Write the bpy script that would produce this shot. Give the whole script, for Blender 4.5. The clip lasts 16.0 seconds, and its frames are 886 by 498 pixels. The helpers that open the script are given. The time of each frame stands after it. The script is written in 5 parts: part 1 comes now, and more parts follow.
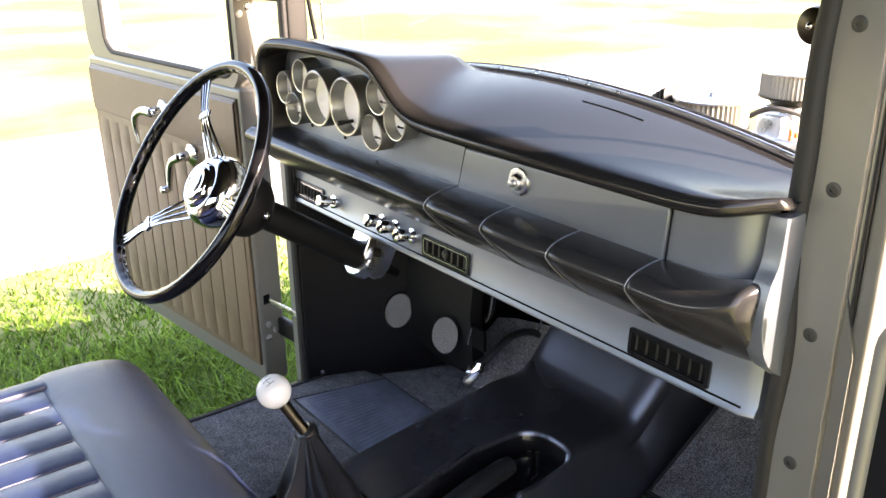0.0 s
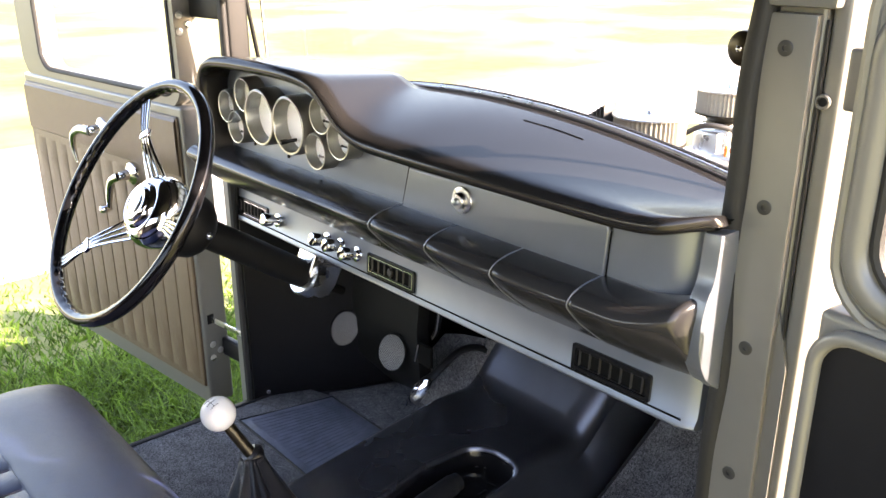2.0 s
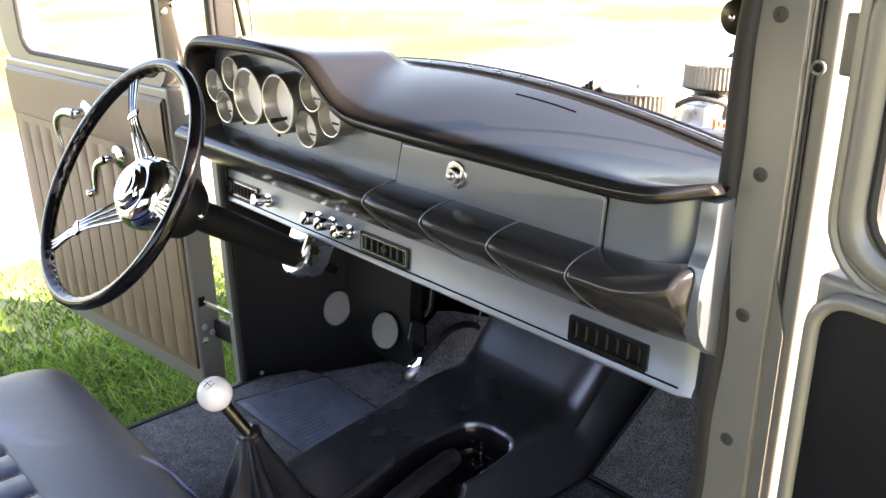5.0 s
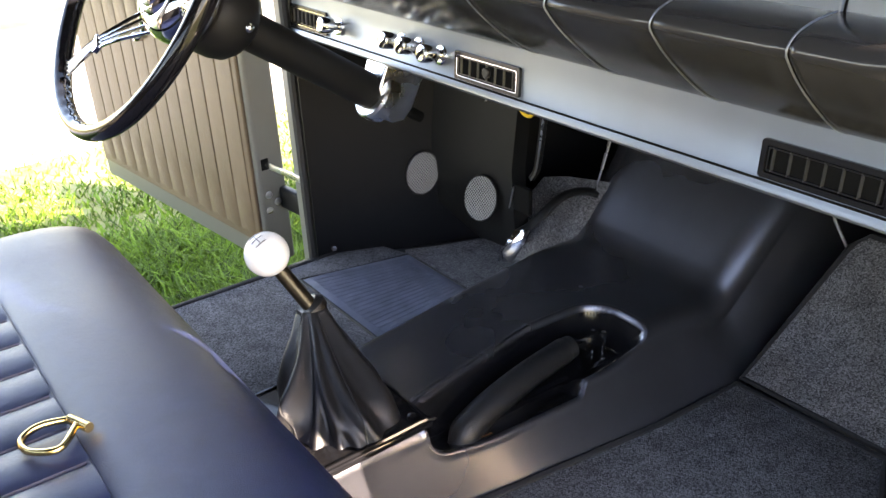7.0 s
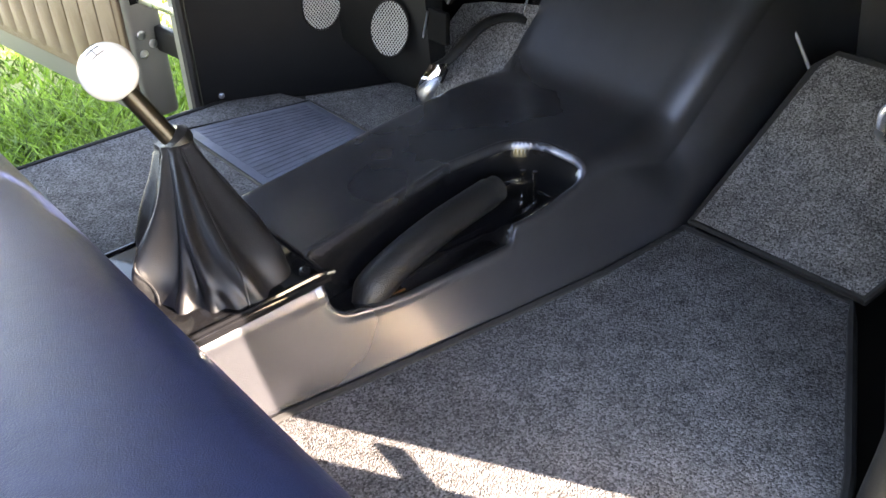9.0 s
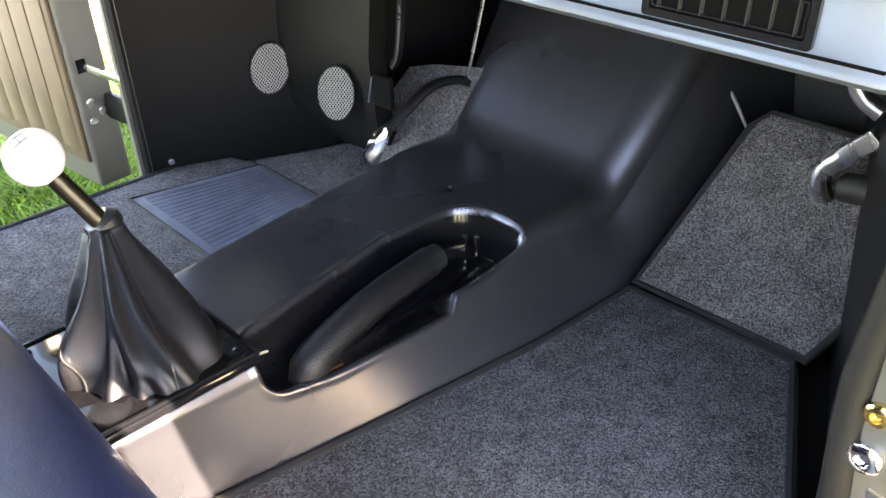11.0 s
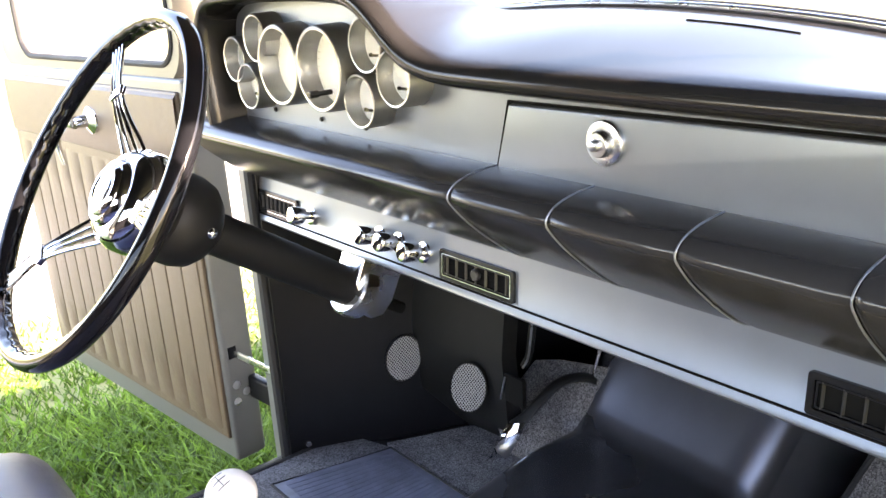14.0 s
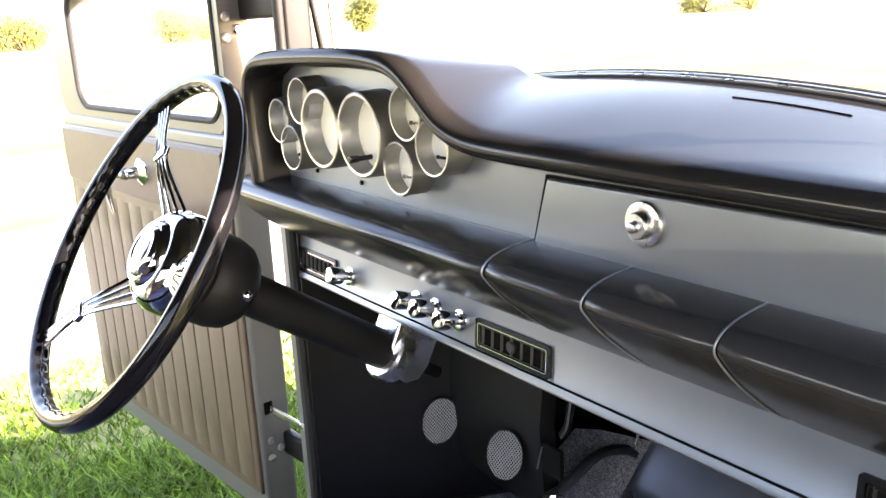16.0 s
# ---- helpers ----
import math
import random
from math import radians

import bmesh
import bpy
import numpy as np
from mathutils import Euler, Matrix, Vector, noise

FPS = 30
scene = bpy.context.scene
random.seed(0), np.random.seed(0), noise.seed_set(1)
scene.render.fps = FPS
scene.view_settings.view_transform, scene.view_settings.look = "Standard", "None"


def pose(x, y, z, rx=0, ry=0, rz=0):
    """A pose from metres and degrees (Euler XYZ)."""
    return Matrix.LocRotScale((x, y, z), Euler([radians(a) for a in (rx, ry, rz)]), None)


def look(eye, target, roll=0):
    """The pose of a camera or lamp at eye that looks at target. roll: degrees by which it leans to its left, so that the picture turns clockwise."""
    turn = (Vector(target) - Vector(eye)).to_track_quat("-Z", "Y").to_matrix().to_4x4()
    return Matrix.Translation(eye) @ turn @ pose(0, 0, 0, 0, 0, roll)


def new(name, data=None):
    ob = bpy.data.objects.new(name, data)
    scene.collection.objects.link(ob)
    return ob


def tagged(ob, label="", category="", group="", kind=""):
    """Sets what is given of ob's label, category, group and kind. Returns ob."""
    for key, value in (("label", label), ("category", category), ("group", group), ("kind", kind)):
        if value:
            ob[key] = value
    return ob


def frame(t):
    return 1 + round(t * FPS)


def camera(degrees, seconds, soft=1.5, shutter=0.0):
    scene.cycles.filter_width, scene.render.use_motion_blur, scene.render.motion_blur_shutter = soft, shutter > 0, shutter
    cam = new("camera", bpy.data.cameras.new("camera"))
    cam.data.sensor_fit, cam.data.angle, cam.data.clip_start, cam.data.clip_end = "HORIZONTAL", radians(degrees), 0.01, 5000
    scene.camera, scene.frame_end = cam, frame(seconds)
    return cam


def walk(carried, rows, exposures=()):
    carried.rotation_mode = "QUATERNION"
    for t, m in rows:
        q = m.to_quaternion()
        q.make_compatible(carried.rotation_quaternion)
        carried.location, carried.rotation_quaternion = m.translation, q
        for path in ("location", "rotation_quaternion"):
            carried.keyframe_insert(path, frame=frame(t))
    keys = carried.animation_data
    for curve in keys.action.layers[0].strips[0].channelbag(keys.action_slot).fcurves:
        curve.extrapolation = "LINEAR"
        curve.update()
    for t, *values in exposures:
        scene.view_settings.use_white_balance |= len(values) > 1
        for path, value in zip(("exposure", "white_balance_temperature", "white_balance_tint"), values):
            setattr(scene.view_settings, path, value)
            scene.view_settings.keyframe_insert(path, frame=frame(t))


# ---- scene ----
cam = camera(55.0, 16.0)
PATH = [
    (0, (-0.759, -0.942, 1.48), (0.373, 0.543, 0.765), -0.7),
    (0.5, (-0.763, -0.945, 1.482), (0.401, 0.517, 0.767), -0.5),
    (1, (-0.76, -0.945, 1.481), (0.437, 0.494, 0.778), -0.3),
    (1.5, (-0.757, -0.946, 1.485), (0.459, 0.483, 0.791), -0.3),
    (2, (-0.758, -0.947, 1.488), (0.477, 0.469, 0.802), -0.1),
    (2.5, (-0.76, -0.946, 1.487), (0.486, 0.462, 0.805), 0.1),
    (3, (-0.764, -0.945, 1.488), (0.477, 0.464, 0.801), -0.2),
    (3.5, (-0.77, -0.942, 1.487), (0.463, 0.474, 0.799), -0.3),
    (3.7, (-0.77, -0.94, 1.486), (0.473, 0.468, 0.799), -0.2),
    (5.8, (-0.771, -0.94, 1.466), (0.459, 0.436, 0.695), -1.0),
    (6, (-0.771, -0.927, 1.459), (0.431, 0.462, 0.668), -0.9),
    (6.5, (-0.74, -0.836, 1.398), (0.355, 0.598, 0.536), -0.2),
    (7, (-0.634, -0.723, 1.269), (0.412, 0.719, 0.36), -2.4),
    (7.5, (-0.569, -0.644, 1.192), (0.504, 0.786, 0.296), -2.0),
    (8, (-0.552, -0.634, 1.177), (0.575, 0.676, 0.172), -1.2),
    (8.2, (-0.549, -0.632, 1.159), (0.556, 0.615, 0.053), -0.2),
    (10.3, (-0.505, -0.646, 1.115), (0.578, 0.578, -0.037), -1.8),
    (10.5, (-0.496, -0.649, 1.12), (0.598, 0.584, -0.012), -1.8),
    (11, (-0.492, -0.649, 1.151), (0.661, 0.59, 0.086), -1.9),
    (11.5, (-0.493, -0.643, 1.203), (0.75, 0.611, 0.264), -1.3),
    (12, (-0.504, -0.639, 1.235), (0.742, 0.663, 0.368), -2.0),
    (12.5, (-0.514, -0.631, 1.259), (0.75, 0.685, 0.439), -2.2),
    (13, (-0.526, -0.623, 1.272), (0.716, 0.75, 0.516), -2.1),
    (13.5, (-0.544, -0.614, 1.296), (0.659, 0.835, 0.624), -3.3),
    (14, (-0.561, -0.606, 1.311), (0.618, 0.882, 0.68), -3.5),
    (14.5, (-0.554, -0.599, 1.314), (0.61, 0.915, 0.721), -2.6),
    (15, (-0.545, -0.597, 1.314), (0.612, 0.936, 0.758), -2.2),
    (15.5, (-0.537, -0.602, 1.325), (0.549, 0.988, 0.786), -3.3),
    (16, (-0.536, -0.597, 1.33), (0.575, 0.981, 0.807), -2.8),
]
EXPOSURE = [(0.0, 3.08, 7700, 24), (3.7, 3.13, 7700, 24), (6.0, 3.05, 7700, 24), (7.0, 3.6, 7900, 23), (8.0, 4.1, 8000, 21), (10.5, 4.2, 8000, 20), (11.5, 4.3, 8100, 22),
            (12.5, 4.3, 7900, 25), (13.5, 4.05, 7700, 26), (14.5, 3.75, 7600, 26), (15.0, 3.65, 7600, 26), (16.0, 3.42, 7600, 26)]
walk(cam, [(t, look(eye, target, roll)) for t, eye, target, roll in PATH], EXPOSURE)

# ---- world and sun ----
SUN_FROM = Vector((0.492, -0.85, 0.385)).normalized()
world = bpy.data.worlds.new("world")
scene.world = world
world.use_nodes = True
wn = world.node_tree.nodes
sky = wn.new("ShaderNodeTexSky")
sky.sky_type = 'NISHITA'
sky.sun_disc = False
sky.sun_elevation = math.asin(SUN_FROM.z)
sky.sun_rotation = math.atan2(SUN_FROM.x, SUN_FROM.y)
wn["Background"].inputs[1].default_value = 0.15
world.node_tree.links.new(sky.outputs[0], wn["Background"].inputs[0])
sun = new("sun", bpy.data.lights.new("sun", 'SUN'))
sun.data.energy, sun.data.angle, sun.data.color = 5.0, radians(0.5), (1.0, 0.94, 0.84)
sun.matrix_world = look(SUN_FROM * 20, (0, 0, 0))


# ---- materials ----
def material(name, base, rough=0.5, metal=0.0, scale=40.0, vary=0.15, bump=0.0, fine=0.0, coat=0.0, spec=0.5, rvary=0.1):
    """A surface with two scales of colour change, uneven gloss and a fine relief."""
    m = bpy.data.materials.new(name)
    m.use_nodes = True
    nt = m.node_tree
    n, l = nt.nodes, nt.links
    b = n["Principled BSDF"]
    co = n.new("ShaderNodeTexCoord")
    big, small = n.new("ShaderNodeTexNoise"), n.new("ShaderNodeTexNoise")
    big.inputs["Scale"].default_value, big.inputs["Detail"].default_value = scale * 0.12, 4
    small.inputs["Scale"].default_value, small.inputs["Detail"].default_value = scale, 6
    l.new(co.outputs["Object"], big.inputs["Vector"])
    l.new(co.outputs["Object"], small.inputs["Vector"])
    add = n.new("ShaderNodeMath")
    add.operation = 'ADD'
    l.new(big.outputs[0], add.inputs[0])
    l.new(small.outputs[0], add.inputs[1])
    ramp = n.new("ShaderNodeMapRange")
    ramp.inputs[1].default_value, ramp.inputs[2].default_value = 0.6, 1.4
    ramp.inputs[3].default_value, ramp.inputs[4].default_value = 1 - vary, 1 + vary
    l.new(add.outputs[0], ramp.inputs[0])
    mul = n.new("ShaderNodeVectorMath")
    mul.operation = 'SCALE'
    mul.inputs[0].default_value = base
    l.new(ramp.outputs[0], mul.inputs["Scale"])
    l.new(mul.outputs[0], b.inputs["Base Color"])
    rr = n.new("ShaderNodeMapRange")
    rr.inputs[1].default_value, rr.inputs[2].default_value = 0.3, 0.7
    rr.inputs[3].default_value, rr.inputs[4].default_value = rough * (1 - rvary), min(1, rough * (1 + rvary))
    l.new(big.outputs[0], rr.inputs[0])
    l.new(rr.outputs[0], b.inputs["Roughness"])
    b.inputs["Metallic"].default_value = metal
    b.inputs["Coat Weight"].default_value = coat
    b.inputs["Specular IOR Level"].default_value = spec
    if bump:
        bp = n.new("ShaderNodeBump")
        bp.inputs["Strength"].default_value = bump
        bp.inputs["Distance"].default_value = 0.002
        src = small
        if fine:
            src = n.new("ShaderNodeTexNoise")
            src.inputs["Scale"].default_value, src.inputs["Detail"].default_value = fine, 3
            l.new(co.outputs["Object"], src.inputs["Vector"])
        l.new(src.outputs[0], bp.inputs["Height"])
        l.new(bp.outputs[0], b.inputs["Normal"])
    return m


def carpet_material(name, base):
    """Loop-pile carpet: rows of small tufts in mixed greys."""
    m = material(name, base, 0.95, 0, 300, 0.5, 0.9, 700, spec=0.2)
    nt = m.node_tree
    n, l = nt.nodes, nt.links
    b = n["Principled BSDF"]
    co = next(k for k in n if k.type == 'TEX_COORD')
    vor = n.new("ShaderNodeTexVoronoi")
    vor.inputs["Scale"].default_value = 600
    l.new(co.outputs["Object"], vor.inputs["Vector"])
    mr = n.new("ShaderNodeMapRange")
    mr.inputs[3].default_value, mr.inputs[4].default_value = 0.38, 1.75
    sep = n.new("ShaderNodeSeparateColor")
    l.new(vor.outputs["Color"], sep.inputs[0])
    l.new(sep.outputs[0], mr.inputs[0])
    old = b.inputs["Base Color"].links[0].from_socket
    sc = n.new("ShaderNodeVectorMath")
    sc.operation = 'SCALE'
    l.new(old, sc.inputs[0])
    l.new(mr.outputs[0], sc.inputs["Scale"])
    l.new(sc.outputs[0], b.inputs["Base Color"])
    bp = next(k for k in n if k.type == 'BUMP')
    l.new(vor.outputs["Distance"], bp.inputs["Height"])
    bp.invert = True
    bp.inputs["Distance"].default_value = 0.003
    return m


def glass_material(name, tint=(1, 1, 1), rough=0.0):
    """Thin clear glass: mostly see-through with a mirror share that grows at flat angles."""
    m = bpy.data.materials.new(name)
    m.use_nodes = True
    n, l = m.node_tree.nodes, m.node_tree.links
    n.remove(n["Principled BSDF"])
    out = n["Material Output"]
    tr, gl, mix, fr = n.new("ShaderNodeBsdfTransparent"), n.new("ShaderNodeBsdfGlossy"), n.new("ShaderNodeMixShader"), n.new("ShaderNodeLayerWeight")
    tr.inputs[0].default_value = (*tint, 1)
    gl.inputs["Roughness"].default_value = rough
    fr.inputs[0].default_value = 0.5
    pw, ma = n.new("ShaderNodeMath"), n.new("ShaderNodeMath")
    pw.operation, ma.operation = 'POWER', 'MULTIPLY_ADD'
    pw.inputs[1].default_value = 5
    ma.inputs[1].default_value, ma.inputs[2].default_value = 0.92, 0.06
    l.new(fr.outputs["Facing"], pw.inputs[0])
    l.new(pw.outputs[0], ma.inputs[0])
    l.new(ma.outputs[0], mix.inputs[0])
    l.new(tr.outputs[0], mix.inputs[1])
    l.new(gl.outputs[0], mix.inputs[2])
    l.new(mix.outputs[0], out.inputs[0])
    return m


# One dash paint in three tones, set by how each face catches light.
M_PAINT = material("satin_gunmetal_paint", (0.031, 0.030, 0.030), 0.20, 0.24, 30, 0.08, spec=0.48, rvary=0.12)
M_PAD = material("gunmetal_paint_dimmed", (0.044, 0.042, 0.042), 0.20, 0.7, 30, 0.08, spec=0.4, rvary=0.12)
M_PAD.node_tree.nodes["Principled BSDF"].inputs["Specular Tint"].default_value = (0.55, 0.55, 0.55, 1)
M_PANEL = material("gunmetal_paint_lightened", (0.196, 0.217, 0.252), 0.36, 0.66, 30, 0.05)
M_TUNNEL = material("satin_charcoal_metallic_paint", (0.138, 0.141, 0.162), 0.28, 0.86, 25, 0.08)
M_KICK = material("black_vinyl_board", (0.007, 0.007, 0.008), 0.46, 0.0, 25, 0.2, 0.06, 1200, spec=0.14)
M_BODY = material("olive_grey_body_paint", (0.178, 0.173, 0.156), 0.34, 0.25, 25, 0.06)
M_BLACK = material("gloss_black_enamel", (0.006, 0.006, 0.007), 0.06, 0.0, 20, 0.1, spec=0.35)
M_SATIN_BLACK = material("satin_black_paint", (0.009, 0.009, 0.009), 0.46, 0.0, 40, 0.15, 0.04, 900, spec=0.2)
M_CHROME = material("polished_chrome", (0.85, 0.85, 0.85), 0.06, 1.0, 30, 0.03)
M_BRUSHED = material("brushed_aluminium", (0.7, 0.7, 0.7), 0.28, 1.0, 200, 0.06, 0.05, 600)
M_LEATHER = material("black_seat_leather", (0.011, 0.018, 0.054), 0.37, 0.0, 60, 0.3, 0.28, 900, spec=0.55, rvary=0.1)
wrinkle = M_LEATHER.node_tree
wv = wrinkle.nodes.new("ShaderNodeTexVoronoi")
wv.feature, wv.inputs["Scale"].default_value = 'DISTANCE_TO_EDGE', 26
wd = wrinkle.nodes.new("ShaderNodeTexNoise")
wd.inputs["Scale"].default_value = 14
wa = wrinkle.nodes.new("ShaderNodeVectorMath")
wa.operation = 'MULTIPLY_ADD'
wa.inputs[1].default_value = (0.12, 0.12, 0.12)
wco = next(k for k in wrinkle.nodes if k.type == 'TEX_COORD')
wrinkle.links.new(wco.outputs["Object"], wd.inputs["Vector"])
wrinkle.links.new(wd.outputs["Color"], wa.inputs[0])
wrinkle.links.new(wco.outputs["Object"], wa.inputs[2])
wrinkle.links.new(wa.outputs[0], wv.inputs["Vector"])
wr = wrinkle.nodes.new("ShaderNodeMapRange")
wr.inputs[2].default_value = 0.12
wrinkle.links.new(wv.outputs["Distance"], wr.inputs[0])
wb = wrinkle.nodes.new("ShaderNodeBump")
wb.inputs["Strength"].default_value, wb.inputs["Distance"].default_value = 0.06, 0.001
wrinkle.links.new(wr.outputs[0], wb.inputs["Height"])
wold = next(k for k in wrinkle.nodes if k.type == 'BUMP' and k is not wb)
wrinkle.links.new(wb.outputs[0], wold.inputs["Normal"])
M_BOOT = material("black_shift_boot_leather", (0.011, 0.011, 0.012), 0.36, 0.0, 90, 0.3, 0.30, 1000, spec=0.65)
M_RUBBER = material("black_rubber", (0.011, 0.011, 0.011), 0.65, 0.0, 80, 0.2, 0.2, 500)
M_HEEL = material("scuffed_heel_mat_rubber", (0.112, 0.121, 0.162), 0.36, 0.0, 40, 0.45, 0.15, 500, spec=1.0)
M_VINYL = material("brown_black_door_vinyl", (0.125, 0.085, 0.052), 0.42, 0.0, 50, 0.14, 0.3, 500)
M_CARPET = carpet_material("charcoal_loop_carpet", (0.145, 0.141, 0.146))
M_EDGE = material("black_carpet_binding", (0.015, 0.015, 0.016), 0.8, 0.0, 200, 0.2, 0.4, 900)
M_WHITE = material("white_shift_ball", (0.82, 0.82, 0.80), 0.15, 0.0, 20, 0.02)
M_DIAL = material("pale_silver_gauge_dial", (0.92, 0.94, 0.96), 0.30, 0.0, 40, 0.05)
M_RED = material("red_enamel", (0.6, 0.03, 0.02), 0.3)
M_ORANGE = material("orange_lettering_paint", (0.85, 0.18, 0.03), 0.4)
M_AMBER = material("amber_reflection_tint", (0.20, 0.075, 0.02), 0.3)
M_YELLOW = material("yellow_relay_plastic", (0.8, 0.5, 0.02), 0.4)
M_SUNLIT_THREAD = material("sunlit_tan_thread", (0.35, 0.25, 0.14), 0.7)
M_BRASS = material("brass_wire", (0.85, 0.62, 0.25), 0.22, 1.0)
M_MESH = material("woven_speaker_mesh", (0.34, 0.34, 0.34), 0.45, 0.3, 60, 0.1)
M_SCREW = material("dark_steel_screw", (0.045, 0.045, 0.043), 0.4, 0.3, 60, 0.1)
# Near-black; in vents, slots and grooves it stands for their shade.
M_DARK = material("matte_black_and_shade", (0.004, 0.004, 0.004), 0.9, spec=0.1)
M_VENT = material("black_vent_plastic", (0.009, 0.009, 0.009), 0.22, 0.0, 60, 0.1, spec=0.35)
M_GLASS = glass_material("clear_glass")
M_FIREWALL = material("brown_black_firewall_board", (0.034, 0.031, 0.027), 0.55, 0.0, 12, 0.2, 0.1, 300)
M_GRIP = material("black_grip_leather", (0.012, 0.012, 0.013), 0.30, 0.0, 90, 0.25, 0.45, 650, spec=0.45)
M_BRONZE = material("dark_bronze", (0.050, 0.042, 0.028), 0.32, 0.8, 60, 0.15)
M_LENS = glass_material("gauge_glass")
M_BARK = material("brown_bark", (0.12, 0.08, 0.05), 0.9, 0, 40, 0.4, 0.5)
M_PAPER = material("pleated_filter_paper", (0.26, 0.235, 0.19), 0.7, 0, 80, 0.1)
M_HOSE = material("blue_silicone_hose", (0.03, 0.06, 0.4), 0.4)


def lined(m):
    """Adds a gloss black lining where the mesh's lining attribute says that it is sunk."""
    n, l = m.node_tree.nodes, m.node_tree.links
    at, mr, sh, mx = n.new("ShaderNodeAttribute"), n.new("ShaderNodeMapRange"), n.new("ShaderNodeBsdfPrincipled"), n.new("ShaderNodeMixShader")
    at.attribute_name = "lining"
    mr.inputs[1].default_value, mr.inputs[2].default_value = 0.004, 0.008
    sh.inputs["Base Color"].default_value = (0.007, 0.007, 0.008, 1)
    sh.inputs["Roughness"].default_value = 0.17
    l.new(at.outputs["Fac"], mr.inputs[0])
    l.new(mr.outputs[0], mx.inputs[0])
    l.new(n["Principled BSDF"].outputs[0], mx.inputs[1])
    l.new(sh.outputs[0], mx.inputs[2])
    l.new(mx.outputs[0], n["Material Output"].inputs[0])


lined(M_TUNNEL)


def leaf_material(name, base, vary=0.5):
    m = bpy.data.materials.new(name)
    m.use_nodes = True
    n, l = m.node_tree.nodes, m.node_tree.links
    b = n["Principled BSDF"]
    geo = n.new("ShaderNodeNewGeometry")
    mr = n.new("ShaderNodeMapRange")
    mr.inputs[3].default_value, mr.inputs[4].default_value = 1 - vary, 1 + vary
    l.new(geo.outputs["Random Per Island"], mr.inputs[0])
    sc = n.new("ShaderNodeVectorMath")
    sc.operation = 'SCALE'
    sc.inputs[0].default_value = base
    l.new(mr.outputs[0], sc.inputs["Scale"])
    l.new(sc.outputs[0], b.inputs["Base Color"])
    b.inputs["Roughness"].default_value = 0.55
    tl, mix = n.new("ShaderNodeBsdfTranslucent"), n.new("ShaderNodeMixShader")
    mix.inputs[0].default_value = 0.45
    l.new(sc.outputs[0], tl.inputs[0])
    l.new(b.outputs[0], mix.inputs[1])
    l.new(tl.outputs[0], mix.inputs[2])
    l.new(mix.outputs[0], n["Material Output"].inputs[0])
    return m


M_BLADE = leaf_material("grass_blade", (0.115, 0.205, 0.020), 0.7)
M_LEAF = leaf_material("shrub_leaf", (0.24, 0.25, 0.08))


def ground_material():
    """Field: mown grass, with paler dry stretches and a gravel drive towards the far side."""
    m = material("meadow_ground", (0.20, 0.205, 0.07), 0.9, 0, 6, 0.35, 0.6, 60, spec=0.2)
    nt = m.node_tree
    n, l = nt.nodes, nt.links
    b = n["Principled BSDF"]
    co = next(k for k in n if k.type == 'TEX_COORD')
    nz = n.new("ShaderNodeTexNoise")
    nz.inputs["Scale"].default_value = 0.35
    nz.inputs["Detail"].default_value = 5
    l.new(co.outputs["Object"], nz.inputs["Vector"])
    rm = n.new("ShaderNodeMapRange")
    rm.inputs[1].default_value, rm.inputs[2].default_value = 0.42, 0.62
    l.new(nz.outputs[0], rm.inputs[0])
    mix = n.new("ShaderNodeMix")
    mix.data_type = 'RGBA'
    l.new(rm.outputs[0], mix.inputs[0])
    old = b.inputs["Base Color"].links[0].from_socket
    l.new(old, mix.inputs[6])
    mix.inputs[7].default_value = (0.37, 0.36, 0.18, 1)
    l.new(mix.outputs[2], b.inputs["Base Color"])
    return m


M_GROUND = ground_material()
M_EDGING = material("grey_stone_edging", (0.13, 0.125, 0.11), 0.9, 0, 12, 0.3, 0.4, 60)
M_GRAVEL = material("pale_gravel", (0.46, 0.44, 0.40), 0.9, 0, 30, 0.3, 0.6, 80)


# ---- mesh helpers ----
def thing(name, loc, label, category, group="", kind=""):
    """An Empty at the base of a thing, to carry its parts."""
    e = new(name)
    e.location = loc
    e.empty_display_size = 0.05
    return tagged(e, label, category, group, kind)


def base_of(ob):
    v = Vector((0, 0, 0))
    while ob is not None:
        v += ob.location
        ob = ob.parent
    return v


def part(name, bm, mat, parent=None, label="", smooth=True, local=False, sharp=38):
    """Links a bmesh given in world places (or, local, in its parent's) as one mesh."""
    if parent is not None and not local:
        bm.transform(Matrix.Translation(-base_of(parent)))
    bmesh.ops.recalc_face_normals(bm, faces=bm.faces)
    me = bpy.data.meshes.new(name)
    bm.to_mesh(me)
    bm.free()
    me.materials.append(mat)
    if smooth:
        for p in me.polygons:
            p.use_smooth = True
        me.set_sharp_from_angle(angle=radians(sharp))
    ob = new(name, me)
    ob.parent = parent
    if label:
        ob["label"] = label
    return ob


def setting(name, bm, mat, label, category, **k):
    ob = part(name, bm, mat, None, **k)
    return tagged(ob, label, category, kind="structure")


def bevel(bm, width, segments=2):
    if width:
        bmesh.ops.bevel(bm, geom=list(bm.edges), offset=width, segments=segments, profile=0.6, affect='EDGES', clamp_overlap=True)
    return bm


def box(x0, x1, y0, y1, z0, z1, r=0.003, seg=2, bm=None):
    own = bmesh.new()
    bmesh.ops.create_cube(own, size=1)
    own.transform(Matrix.Translation(((x0 + x1) / 2, (y0 + y1) / 2, (z0 + z1) / 2)) @ Matrix.Diagonal((x1 - x0, y1 - y0, z1 - z0, 1)))
    bevel(own, r, seg)
    return join(bm, own)


